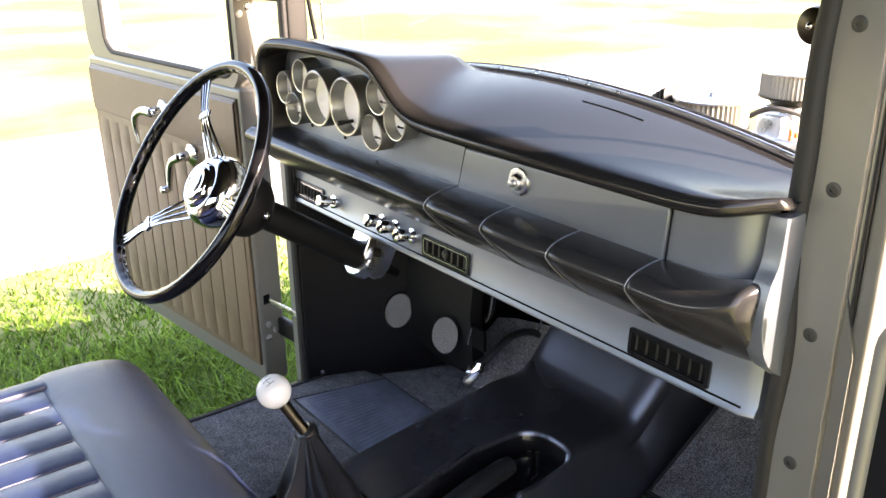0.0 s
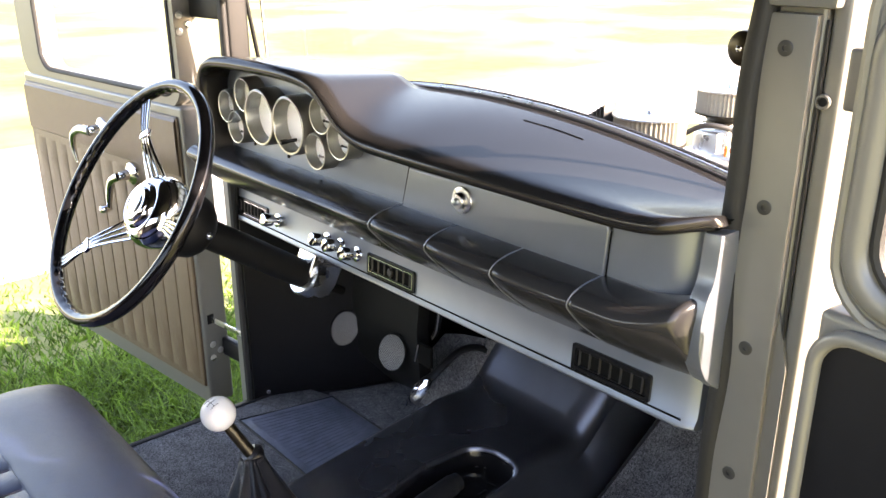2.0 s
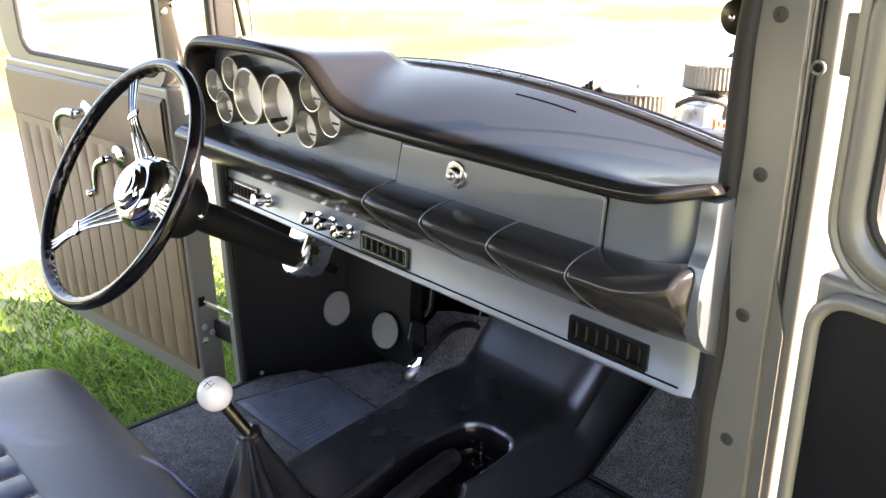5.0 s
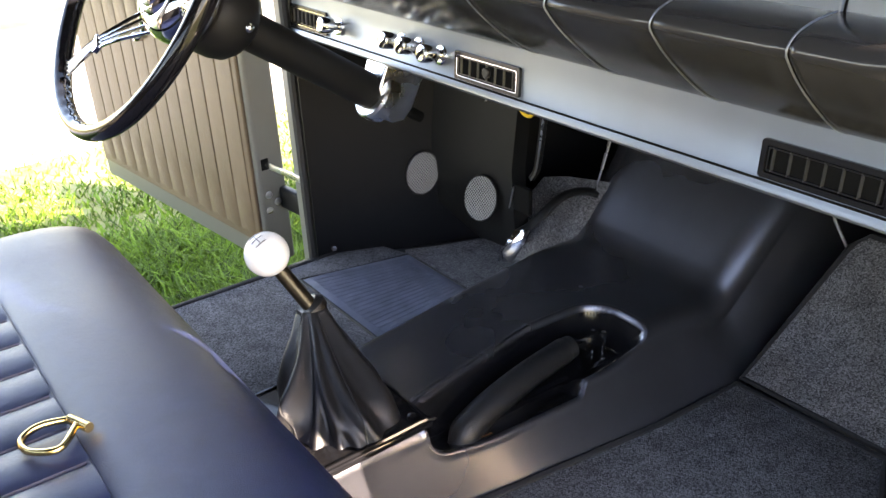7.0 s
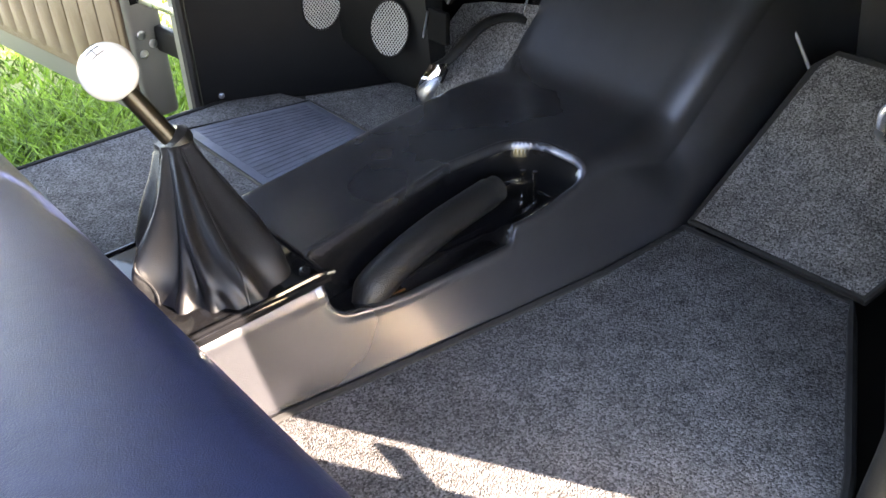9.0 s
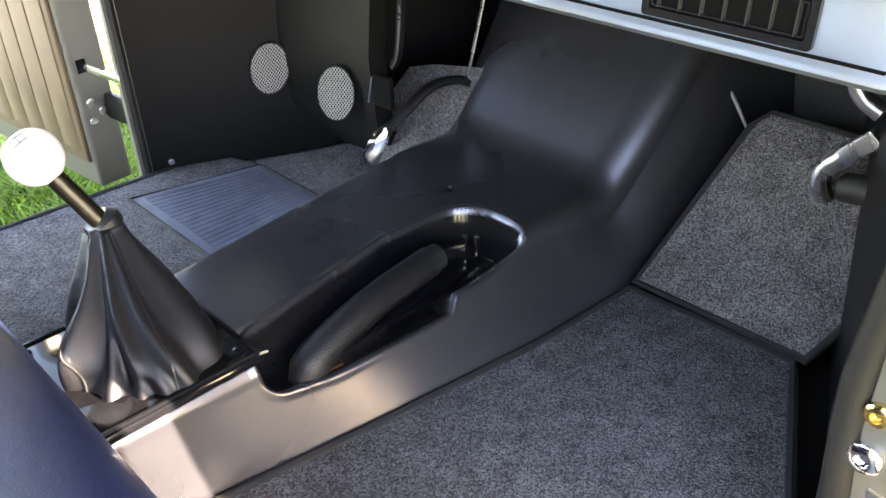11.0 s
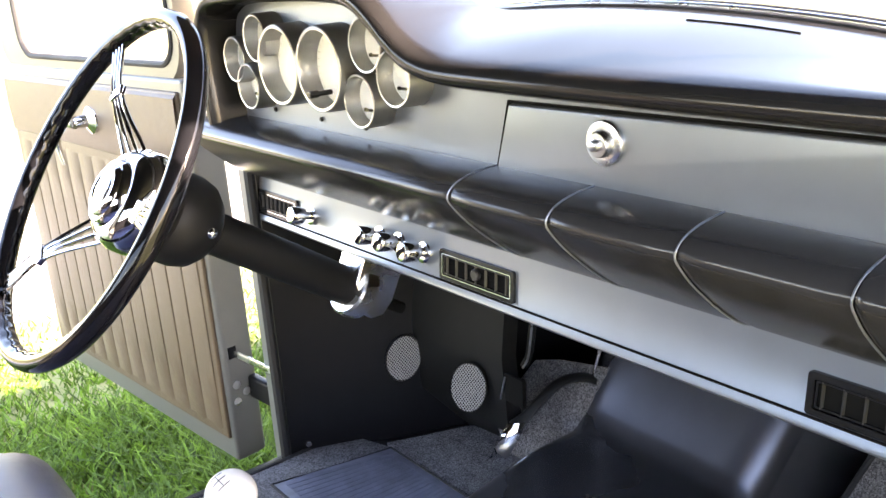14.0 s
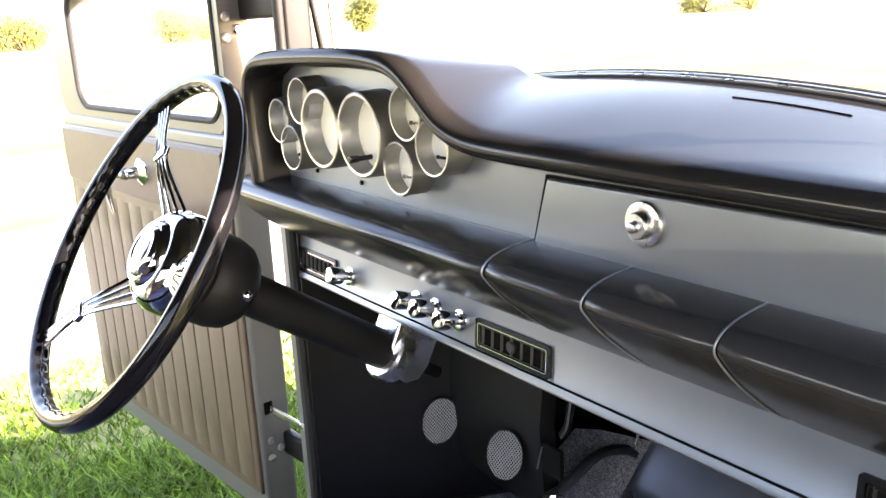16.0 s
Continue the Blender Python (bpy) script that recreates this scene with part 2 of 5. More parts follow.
def join(bm, own):
    if bm is None:
        return own
    me = bpy.data.meshes.new("tmp")
    own.to_mesh(me)
    own.free()
    bm.from_mesh(me)
    bpy.data.meshes.remove(me)
    return bm


def grid(rows, close_u=False, close_v=False, caps=False, bm=None):
    """A skin over rows of points."""
    bm = bm or bmesh.new()
    vs = [[bm.verts.new(p) for p in r] for r in rows]
    nu, nv = len(vs), len(vs[0])
    for i in range(nu if close_u else nu - 1):
        for j in range(nv if close_v else nv - 1):
            a, b, c, d = vs[i][j], vs[(i + 1) % nu][j], vs[(i + 1) % nu][(j + 1) % nv], vs[i][(j + 1) % nv]
            bm.faces.new((a, b, c, d))
    if caps:
        bm.faces.new(vs[0])
        bm.faces.new(vs[-1])
    return bm


def frame_of(d):
    d = Vector(d).normalized()
    u = d.cross(Vector((0, 0, 1)))
    if u.length < 1e-4:
        u = Vector((0, 1, 0))
    u.normalize()
    return u, d.cross(u).normalized(), d


def lathe(profile, base, axis, seg=32, bm=None, caps=True):
    """Turns a profile of (along, radius) about an axis from base."""
    u, v, d = frame_of(axis)
    base = Vector(base)
    rows = []
    for a, r in profile:
        r = max(r, 1e-5)
        rows.append([base + d * a + (u * math.cos(2 * math.pi * k / seg) + v * math.sin(2 * math.pi * k / seg)) * r for k in range(seg)])
    return grid(rows, close_v=True, caps=caps, bm=bm)


def rod(a, b, r, seg=16, r2=None, bm=None, edge=0.0):
    a, b = Vector(a), Vector(b)
    n = (b - a).length
    r2 = r if r2 is None else r2
    prof = [(0, r - edge), (edge, r), (n - edge, r2), (n, r2 - edge)] if edge else [(0, r), (n, r2)]
    return lathe(prof, a, b - a, seg, bm)


def smooth_path(pts, n=8, closed=False):
    """Catmull-Rom through points."""
    P = [Vector(p) for p in pts]
    out = []
    m = len(P)
    for i in range(m if closed else m - 1):
        p0 = P[(i - 1) % m] if closed or i > 0 else P[0] * 2 - P[1]
        p1, p2 = P[i], P[(i + 1) % m]
        p3 = P[(i + 2) % m] if closed or i + 2 < m else p2 * 2 - p1
        for k in range(n):
            t = k / n
            out.append(0.5 * ((2 * p1) + (p2 - p0) * t + (2 * p0 - 5 * p1 + 4 * p2 - p3) * t * t + (3 * p1 - p0 - 3 * p2 + p3) * t ** 3))
    if not closed:
        out.append(P[-1])
    return out


def tube(pts, r, seg=10, closed=False, bm=None, radii=None, squash=1.0):
    """A tube along a path, with one radius or one for each point."""
    P = [Vector(p) for p in pts]
    rows = []
    u = None
    for i, p in enumerate(P):
        a = P[(i - 1) % len(P)] if closed or i > 0 else p
        b = P[(i + 1) % len(P)] if closed or i + 1 < len(P) else p
        d = (b - a).normalized()
        if u is None:
            u = frame_of(d)[0]
        u = (u - d * u.dot(d)).normalized()
        v = d.cross(u)
        k = radii[i] if radii else r
        rows.append([p + (u * math.cos(2 * math.pi * j / seg) + v * squash * math.sin(2 * math.pi * j / seg)) * k for j in range(seg)])
    return grid(rows, close_u=closed, close_v=True, caps=not closed, bm=bm)


def ball(c, r, seg=24, bm=None, squash=(1, 1, 1)):
    own = bmesh.new()
    bmesh.ops.create_uvsphere(own, u_segments=seg, v_segments=seg // 2, radius=r)
    own.transform(Matrix.Translation(c) @ Matrix.Diagonal((*squash, 1)))
    return join(bm, own)


def prism(outline, way, bm=None, r=0.0, seg=2):
    """A flat outline of points pushed along a vector."""
    own = bmesh.new()
    way = Vector(way)
    f = own.faces.new([own.verts.new(p) for p in outline])
    ex = bmesh.ops.extrude_face_region(own, geom=[f])
    for g in ex["geom"]:
        if isinstance(g, bmesh.types.BMVert):
            g.co += way
    bmesh.ops.recalc_face_normals(own, faces=own.faces)
    bevel(own, r, seg)
    return join(bm, own)


def rounded(w, h, r, n=5):
    """A rounded rectangle's outline, w by h about 0."""
    out = []
    for cx, cy, a0 in ((w / 2 - r, h / 2 - r, 0), (-w / 2 + r, h / 2 - r, 90), (-w / 2 + r, -h / 2 + r, 180), (w / 2 - r, -h / 2 + r, 270)):
        for k in range(n + 1):
            a = radians(a0 + 90 * k / n)
            out.append((cx + r * math.cos(a), cy + r * math.sin(a)))
    return out


def ring_plate(outer, inner, place, depth, bm=None):
    """A frame between two outlines of equal count; place(u, v, d) gives the point at a depth."""
    rows = [[place(u, v, 0) for u, v in outer], [place(u, v, depth) for u, v in outer], [place(u, v, depth) for u, v in inner], [place(u, v, 0) for u, v in inner]]
    return grid(rows, close_u=True, close_v=True, bm=bm)


def mix(a, b, t):
    return a + (b - a) * t


def ease(a, b, t):
    t = min(1, max(0, (t - a) / (b - a)))
    return t * t * (3 - 2 * t)


FLOOR = 0.55

# ---- ground and surroundings ----
def build_ground():
    bm = bmesh.new()
    R = [0, 2, 4, 8, 16, 40, 120, 400, 1500]
    rows = []
    for r in R[1:]:
        rows.append([Vector((r * math.cos(a), r * math.sin(a), 0)) for a in (2 * math.pi * k / 48 for k in range(48))])
    grid(rows, close_v=True, bm=bm)
    bm.faces.new([v for v in bm.verts][:48])
    setting("ground", bm, M_GROUND, "sunlit mown grass field around the truck", "ground", smooth=False)


def build_grass():
    """Blades near the truck's far side, in tufts."""
    rnd = random.Random(3)
    verts, faces = [], []
    for k in range(60000):
        x = rnd.gauss(-0.2, 0.85)
        y = 0.72 + abs(rnd.gauss(0, 0.95))
        if x > 0.6 and y < 0.85 or noise.noise(Vector((x * 3, y * 3, 0))) < -0.25 and rnd.random() < 0.5:
            continue
        h = rnd.uniform(0.03, 0.085) * (1 - 0.6 * ease(1.7, 2.8, y)) * (1 + 0.5 * noise.noise(Vector((x * 2, y * 2, 5))))
        a, lean = rnd.uniform(0, 6.28), rnd.uniform(0.3, 1.5) * h
        w = rnd.uniform(0.002, 0.0055)
        dx, dy = math.cos(a), math.sin(a)
        b = rnd.uniform(0, 6.28)
        lx, ly = math.cos(b) * lean, math.sin(b) * lean
        n = len(verts)
        verts += [(x - dx * w, y - dy * w, 0), (x + dx * w, y + dy * w, 0), (x + dx * w * 0.8 + lx * 0.4, y + dy * w * 0.8 + ly * 0.4, h * 0.6),
                  (x - dx * w * 0.8 + lx * 0.4, y - dy * w * 0.8 + ly * 0.4, h * 0.6), (x + lx, y + ly, h)]
        faces += [(n, n + 1, n + 2, n + 3), (n + 3, n + 2, n + 4)]
    me = bpy.data.meshes.new("grass")
    me.from_pydata(verts, [], faces)
    me.materials.append(M_BLADE)
    tagged(new("grass", me), "uneven green grass blades beside the truck", "grass", kind="stuff")


def build_shrub(x, y, h, w, seed):
    rnd = random.Random(seed)
    e = thing("shrub", (x, y, 0), "rounded green shrub at the edge of the field", "shrub", "shrubs along the field")
    bm = bmesh.new()
    tips = []
    for k in range(9):
        a = rnd.uniform(0, 6.28)
        r = rnd.uniform(0.1, 0.42) * w
        tip = Vector((x + r * math.cos(a), y + r * math.sin(a), rnd.uniform(0.15, 0.78) * h))
        tube(smooth_path([(x, y, 0), (mix(x, tip.x, 0.4), mix(y, tip.y, 0.4), tip.z * 0.5), tip], 3), 0, 6, bm=bm, radii=[0.03 * h * (1 - 0.8 * i / 6) for i in range(7)])
        tips.append(tip)
    part("trunk", bm, M_BARK, e)
    verts, faces = [], []
    for k in range(5200):
        c = rnd.choice(tips)
        d = Vector((rnd.gauss(0, 1), rnd.gauss(0, 1), rnd.gauss(0, 0.8)))
        d = d.normalized() * (rnd.random() ** 0.5) * 0.3 * w
        p = c + d - Vector((x, y, 0))
        p.z = max(0.03, p.z)
        s = rnd.uniform(0.05, 0.11) * h / 2.2
        u = Vector((rnd.gauss(0, 1), rnd.gauss(0, 1), rnd.gauss(0, 1))).normalized()
        v = u.orthogonal().normalized() * s * 0.5
        u *= s
        n = len(verts)
        verts += [p - u, p + v, p + u, p - v]
        faces.append((n, n + 1, n + 2, n + 3))
    me = bpy.data.meshes.new("crown")
    me.from_pydata(verts, [], faces)
    me.materials.append(M_LEAF)
    ob = new("crown", me)
    ob.parent = e


def build_drive():
    """A pale gravel drive across the lawn with a low dark edging on its far side."""
    xs = np.linspace(-14, 60, 75)
    near = [3.1 + 0.06 * math.sin(x * 1.7) + 0.10 * noise.noise(Vector((x * 0.8, 0, 3))) for x in xs]
    rows = [[Vector((x, y, 0.0)), Vector((x, y + 0.08, 0.014)), Vector((x, 4.3, 0.03)), Vector((x, 5.55, 0.02))] for x, y in zip(xs, near)]
    setting("road", grid(rows), M_GRAVEL, "pale sunlit gravel drive across the lawn", "road")
    rows = [[Vector((x, 5.55, 0.0)), Vector((x, 5.56, 0.055)), Vector((x, 5.70, 0.060)), Vector((x, 5.74, 0.0))] for x in xs]
    setting("kerb", grid(rows), M_EDGING, "low grey stone edging of the drive", "kerb")


build_ground()
build_grass()
build_drive()


# ---- cab shell ----
def build_shell():
    # floor pan, firewall, roof, back, cowl sides and quarter panels
    setting("floor", box(-1.15, 0.58, -0.565, 0.565, FLOOR - 0.04, FLOOR - 0.006, 0.004), M_SATIN_BLACK, "black steel floor pan of the cab", "floor")
    setting("wall_firewall", box(0.56, 0.59, -0.60, 0.60, 0.45, 1.02, 0.004), M_FIREWALL, "dark brown-black firewall board", "wall")
    # Unseen rear window, opened to let bluish sky light onto the dash.
    bm = box(-1.2, -1.16, -0.66, 0.66, 0.5, 1.14, 0.006)
    box(-1.2, -1.16, -0.62, 0.62, 1.42, 1.51, 0.006, bm=bm)
    for s in (-1, 1):
        box(-1.2, -1.16, *sorted((0.47 * s, 0.62 * s)), 1.135, 1.425, 0.006, bm=bm)
    setting("wall_back", bm, M_KICK, "black-trimmed back wall of the cab with an assumed rear window", "wall")
    g = setting("window_1", box(-1.182, -1.178, -0.47, 0.47, 1.14, 1.42, 0.0), M_GLASS, "clear glass of the assumed rear window", "window", smooth=False)
    g.visible_shadow = False
    bm = box(-1.25, 0.17, -0.585, 0.585, 1.505, 1.55, 0.02, 3)
    setting("ceiling", bm, M_KICK, "cab roof with a plain black headliner", "roof")
    for s, n in ((-1, "right"), (1, "left")):
        y0, y1 = sorted((0.555 * s, 0.66 * s))
        setting("wall_quarter_" + n, box(-1.2, -0.83, y0, y1, 0.5, 1.51, 0.01), M_BODY, "grey painted rear quarter of the cab", "wall")
        setting("sill_" + n, box(-0.86, 0.03, *sorted((0.545 * s, (0.562 if s > 0 else 0.63) * s)), 0.49, 0.545, 0.006), M_SATIN_BLACK if s > 0 else M_BODY, "black painted door sill" if s > 0 else "grey painted door sill", "sill")
        # cowl side outside the kick panel
        rows = []
        for x, y, q in ((0.0, 0.60, 0), (0.25, 0.60, 0.03), (0.60, 0.55, 0.16)):
            rows.append([Vector((x, s * y, 0.5)), Vector((x, s * y, 1.08 - q)), Vector((x, s * (y - 0.02), 1.16 - q)), Vector((x, s * (y - 0.05), 1.185 - q))])
        for x, y, q in ((0.60, 0.53, 0.16), (0.25, 0.58, 0.03), (0.0, 0.58, 0)):
            rows.append([Vector((x, s * y, 0.5)), Vector((x, s * y, 1.08 - q)), Vector((x, s * (y - 0.02), 1.15 - q)), Vector((x, s * (y - 0.05), 1.175 - q))])
        setting("wall_cowl_" + n, grid(rows, close_u=True), M_BODY, "grey painted steel cowl side", "wall")
    # cowl top ahead of the windscreen, falling towards the engine
    def cowl(x, y, d):
        return Vector((x, y, 1.240 - 0.24 * y * y - 0.30 * (x - 0.15) - d))
    ys = np.linspace(-0.56, 0.56, 15)
    rows = [[cowl(x, y, 0) for y in ys] for x in (0.15, 0.24, 0.32, 0.36)] + [[cowl(x, y, 0.02) for y in ys] for x in (0.36, 0.32, 0.24, 0.15)]
    setting("cowl_top", grid(rows, close_u=True), M_BODY, "crowned grey steel cowl ahead of the windscreen", "cowl")


# Unseen panel, added to stop sun leaking into the footwell.
def build_cowl_front():
    ys = np.linspace(-0.55, 0.55, 13)
    rows = [[Vector((0.355, y, 1.165 - 0.24 * y * y)) for y in ys], [Vector((0.585, y * 0.99, 1.01 - 0.1 * y * y)) for y in ys], [Vector((0.575, y * 0.99, 0.99 - 0.1 * y * y)) for y in ys], [Vector((0.350, y, 1.145 - 0.24 * y * y)) for y in ys]]
    setting("cowl_front", grid(rows, close_u=True), M_SATIN_BLACK, "sloping black panel added between cowl and firewall to keep sun out", "cowl")


build_cowl_front()


def build_pillar(s):
    """A windscreen pillar: box, jamb strip with screws, rubber weatherstrip."""
    side = "left" if s > 0 else "right"
    e = tagged(new("pillar_" + side), "grey windscreen pillar with a screwed jamb strip", "pillar", kind="structure")
    e.location = (0.02, s * 0.57, 0.5)
    Y = lambda a, b: sorted((s * a, s * b))
    if s > 0:
        part("post", box(0.018, 0.062, *Y(0.556, 0.597), 0.5, 1.515, 0.006, 3), M_SATIN_BLACK, e)
        part("weatherstrip", tube([(0.010, 0.556, z) for z in np.linspace(1.12, 1.50, 20)], 0.007, 10), M_RUBBER, e, "soft black rubber door seal")
        return tagged(e, "black windscreen pillar with a rubber door seal")
    part("post", box(-0.012, 0.075, *Y(0.538, 0.597), 0.5, 1.515, 0.006, 3), M_BODY, e)
    part("outer_flange", box(-0.010, 0.034, *Y(0.600, 0.617), 0.5, 1.515, 0.004, 3), M_BODY, e, "rounded outer pillar flange")
    part("groove_seal", tube([(-0.012, s * 0.5985, z) for z in np.linspace(0.52, 1.42, 14)], 0.0022, 6), M_RUBBER, e, "thin black seal")
    part("jamb_strip", box(-0.022, -0.009, *Y(0.542, 0.593), 0.52, 1.425, 0.003), M_BODY, e, "flat grey jamb strip")
    part("jamb_cap", box(-0.026, -0.008, *Y(0.530, 0.610), 1.430, 1.515, 0.006), M_BODY, e)
    for z in (0.64, 0.79, 0.941, 1.092, 1.243, 1.394):
        bm = lathe([(0, 0.0075), (0.0006, 0.0075), (0.0012, 0.0062), (0.0012, 0.0026), (0.0002, 0.0024)], (-0.022, s * 0.5665, z), (-1, 0, 0), 20)
        part("screw", bm, M_SCREW, e, "countersunk socket screw")
    for z, r, mat in ((0.755, 0.0095, M_BRASS), (0.716, 0.0125, M_CHROME)):
        part("jamb_bolt", lathe([(0, r), (0.004, r), (0.006, r * 0.8), (0.0065, r * 0.45), (0.003, r * 0.4)], (-0.022, s * 0.550, z), (-1, 0, 0), 20), mat, e, "bright striker bolt")
    pts = [(-0.016 + 0.003 * math.sin(z * 9), s * (0.537 + 0.0035 * math.sin(z * 13 + 1) + 0.002 * math.sin(z * 31)), z) for z in np.linspace(0.53, 1.50, 60)]
    part("weatherstrip", tube(pts, 0.0125, 10), M_RUBBER, e, "soft black rubber door seal")
    ring = part("hinge_bolt", lathe([(0, 0.0072), (0.002, 0.0072), (0.003, 0.0064), (0.003, 0.0052), (0.001, 0.005)], (-0.0125, s * 0.604, 1.349), (-1, 0, 0), 24), M_BODY, e, "grey hinge bolt with a dark socket")
    part("socket", lathe([(0, 0.0042), (0.0015, 0.0040), (0.002, 0.002)], (-0.0125, s * 0.604, 1.349), (-1, 0, 0), 18), M_SATIN_BLACK, ring)
    e.location += Vector((0.015, 0.008, 0))
    return e


def build_chassis():
    """Unseen plain underbody, running boards and radiator, added only to throw shade."""
    bm = box(-1.2, 1.5, -0.42, 0.42, 0.22, 0.50, 0.02)
    for s in (-1, 1):
        box(-1.0, 0.35, *sorted((s * 0.60, s * 0.82)), 0.30, 0.335, 0.01, bm=bm)
        box(0.75, 1.55, *sorted((s * 0.48, s * 0.80)), 0.12, 0.74, 0.12, 3, bm=bm)
    box(1.40, 1.50, -0.30, 0.30, 0.40, 1.13, 0.04, 3, bm=bm)
    box(-2.7, -1.27, -0.68, 0.68, 0.30, 1.02, 0.05, 2, bm=bm)
    setting("chassis", bm, M_SATIN_BLACK, "unseen black underbody, fenders and load bed, added to throw shade", "chassis")


build_shell()
build_chassis()
build_pillar(-1)
build_pillar(1)


# ---- floor coverings ----
def build_kick(s):
    front = 0.0 if s > 0 else 0.014
    rows = []
    for off in (0, 0.012):
        for x, yy in ((front, 0.542), (0.12, 0.490), (0.25, 0.433), (0.58, 0.29)):
            rows.append([Vector((x, s * (yy + off), z)) for z in (FLOOR - 0.02, 0.75, 0.95, 1.15)])
    a, b = rows[:4], rows[4:]
    bm = grid(a + b[::-1], close_u=True)
    ob = setting("wall_kick_" + ("left" if s > 0 else "right"), bm, M_KICK, "black kick panel in the footwell", "kick panel")
    part("edge_binding", tube([(front - 0.010, s * 0.543, z) for z in np.linspace(FLOOR - 0.02, 1.12, 12)], 0.0085, 8), M_RUBBER, ob)
    part("screw", lathe([(0, 0.006), (0.003, 0.005), (0.004, 0.001)], (0.026, s * 0.5285, 0.566), (-0.3, -s, 0), 14), M_CHROME, ob, "bright screw")
    return ob


def build_floor_mats():
    # passenger side
    out = [(-0.62, -0.075), (-0.283, -0.114), (-0.114, -0.1425), (0.10, -0.174), (0.249, -0.183), (0.255, -0.39), (0.225, -0.405), (0.03, -0.50), (-0.05, -0.53), (-0.62, -0.53)]
    e = thing("passenger_carpet", (0, -0.3, FLOOR), "charcoal loop-pile carpet with black bound edge", "carpet")
    part("carpet_surface", prism([Vector((x, y, FLOOR - 0.006)) for x, y in out], (0, 0, 0.01), r=0.002), M_CARPET, e)
    part("binding", tube([Vector((x, y, FLOOR + 0.002)) for x, y in out], 0.006, 8, closed=True), M_EDGE, e, "stitched black edge binding")
    # passenger toe board
    e = thing("toe_board_carpet", (0.33, -0.3, FLOOR), "sloping charcoal carpet on the passenger toe board", "carpet")
    out = [(0.262, -0.186, 0.556), (0.435, -0.215, 0.712), (0.452, -0.23, 0.727), (0.45, -0.42, 0.727), (0.40, -0.465, 0.68), (0.262, -0.40, 0.556)]
    part("carpet_surface", prism([Vector(p) for p in out], (-0.006, 0, 0.007), r=0.002), M_CARPET, e)
    part("binding", tube([Vector(p) + Vector((-0.003, 0, 0.004)) for p in out], 0.006, 8, closed=True), M_EDGE, e, "stitched black edge binding")
    # driver side
    e = thing("driver_carpet", (0, 0.35, FLOOR), "charcoal carpet on the driver's floor", "carpet")
    out = [(-0.62, 0.14), (-0.1, 0.16), (0.13, 0.20), (0.13, 0.44), (0.10, 0.53), (-0.62, 0.535)]
    part("carpet_surface", prism([Vector((x, y, FLOOR - 0.006)) for x, y in out], (0, 0, 0.01), r=0.002), M_CARPET, e)
    part("binding", tube([(-0.62, 0.536, FLOOR + 0.002), (-0.3, 0.536, FLOOR + 0.002), (0.12, 0.53, FLOOR + 0.002)], 0.005, 8), M_EDGE, e, "black edge binding")
    e2 = thing("driver_toe_carpet", (0.3, 0.35, FLOOR), "charcoal carpet sloping up the driver's toe board", "carpet")
    out = [(0.133, 0.19), (0.133, 0.455), (0.19, 0.428), (0.25, 0.405), (0.33, 0.37), (0.33, 0.17)]
    part("floor_piece", prism([Vector((x, y, FLOOR - 0.006)) for x, y in out], (0, 0, 0.011), r=0.002), M_CARPET, e2)
    out = [(0.235, 0.168, 0.580), (0.232, 0.262, 0.576), (0.251, 0.302, 0.6015), (0.286, 0.298, 0.6487), (0.321, 0.279, 0.6959), (0.330, 0.235, 0.708), (0.342, 0.130, 0.724)]
    part("toe_piece", prism([Vector(p) for p in out], (-0.006, 0, 0.008), r=0.002), M_CARPET, e2)
    # ribbed heel mat
    e3 = thing("heel_mat", (0.03, 0.33, FLOOR), "scuffed black ribbed rubber heel mat sewn into the carpet", "floor mat")
    out = [(-0.072, 0.182), (0.126, 0.215), (0.126, 0.432), (-0.072, 0.478)]
    part("base", prism([Vector((x, y, FLOOR + 0.001)) for x, y in out], (0, 0, 0.006), r=0.002), M_HEEL, e3)
    part("border", tube([Vector((x, y, FLOOR + 0.006)) for x, y in out], 0.003, 6, closed=True), M_EDGE, e3)
    n = 22
    for k in range(n):
        u = (k + 0.5) / n
        ya, yb = mix(0.190, 0.468, u), mix(0.221, 0.424, u)
        w = 0.0038
        pts = [Vector((-0.056, ya - w, FLOOR + 0.0065)), Vector((0.112, yb - w, FLOOR + 0.0065)), Vector((0.112, yb + w * 0.8, FLOOR + 0.0065)), Vector((-0.056, ya + w, FLOOR + 0.0065))]
        part("rib", prism(pts, (0, 0, 0.0013)), M_HEEL, e3)


build_kick(1)
build_kick(-1)
build_floor_mats()


# ---- transmission tunnel with tray ----
def tray_depth(x, q):
    """How deep the tray is below the tunnel's skin, by x and the way q across from the top right corner (minus: down the side)."""
    low = mix(-0.038, -0.048, ease(-0.22, -0.12, x)) if x < 0.004 else mix(-0.048, -0.030, ease(0.004, 0.022, x)) + 0.012 * ease(0.05, 0.13, x)
    high = mix(0.040, 0.090, (x + 0.20) / 0.21) if x < 0.01 else 0.090
    cx, cq = (-0.208 + 0.134) / 2, (low + high) / 2
    hx, hq = 0.171, (high - low) / 2
    r = 0.045 if (x > cx and q > cq) else 0.022
    dx, dq = abs(x - cx) - hx + r, abs(q - cq) - hq + r
    d = math.hypot(max(dx, 0), max(dq, 0)) + min(max(dx, dq), 0) - r
    wall = min(1, max(0, -d / 0.011))
    wall = wall * wall * (3 - 2 * wall)
    lip = 0.0022 * math.exp(-((d - 0.003) / 0.0035) ** 2)
    return 0.058 * wall - lip


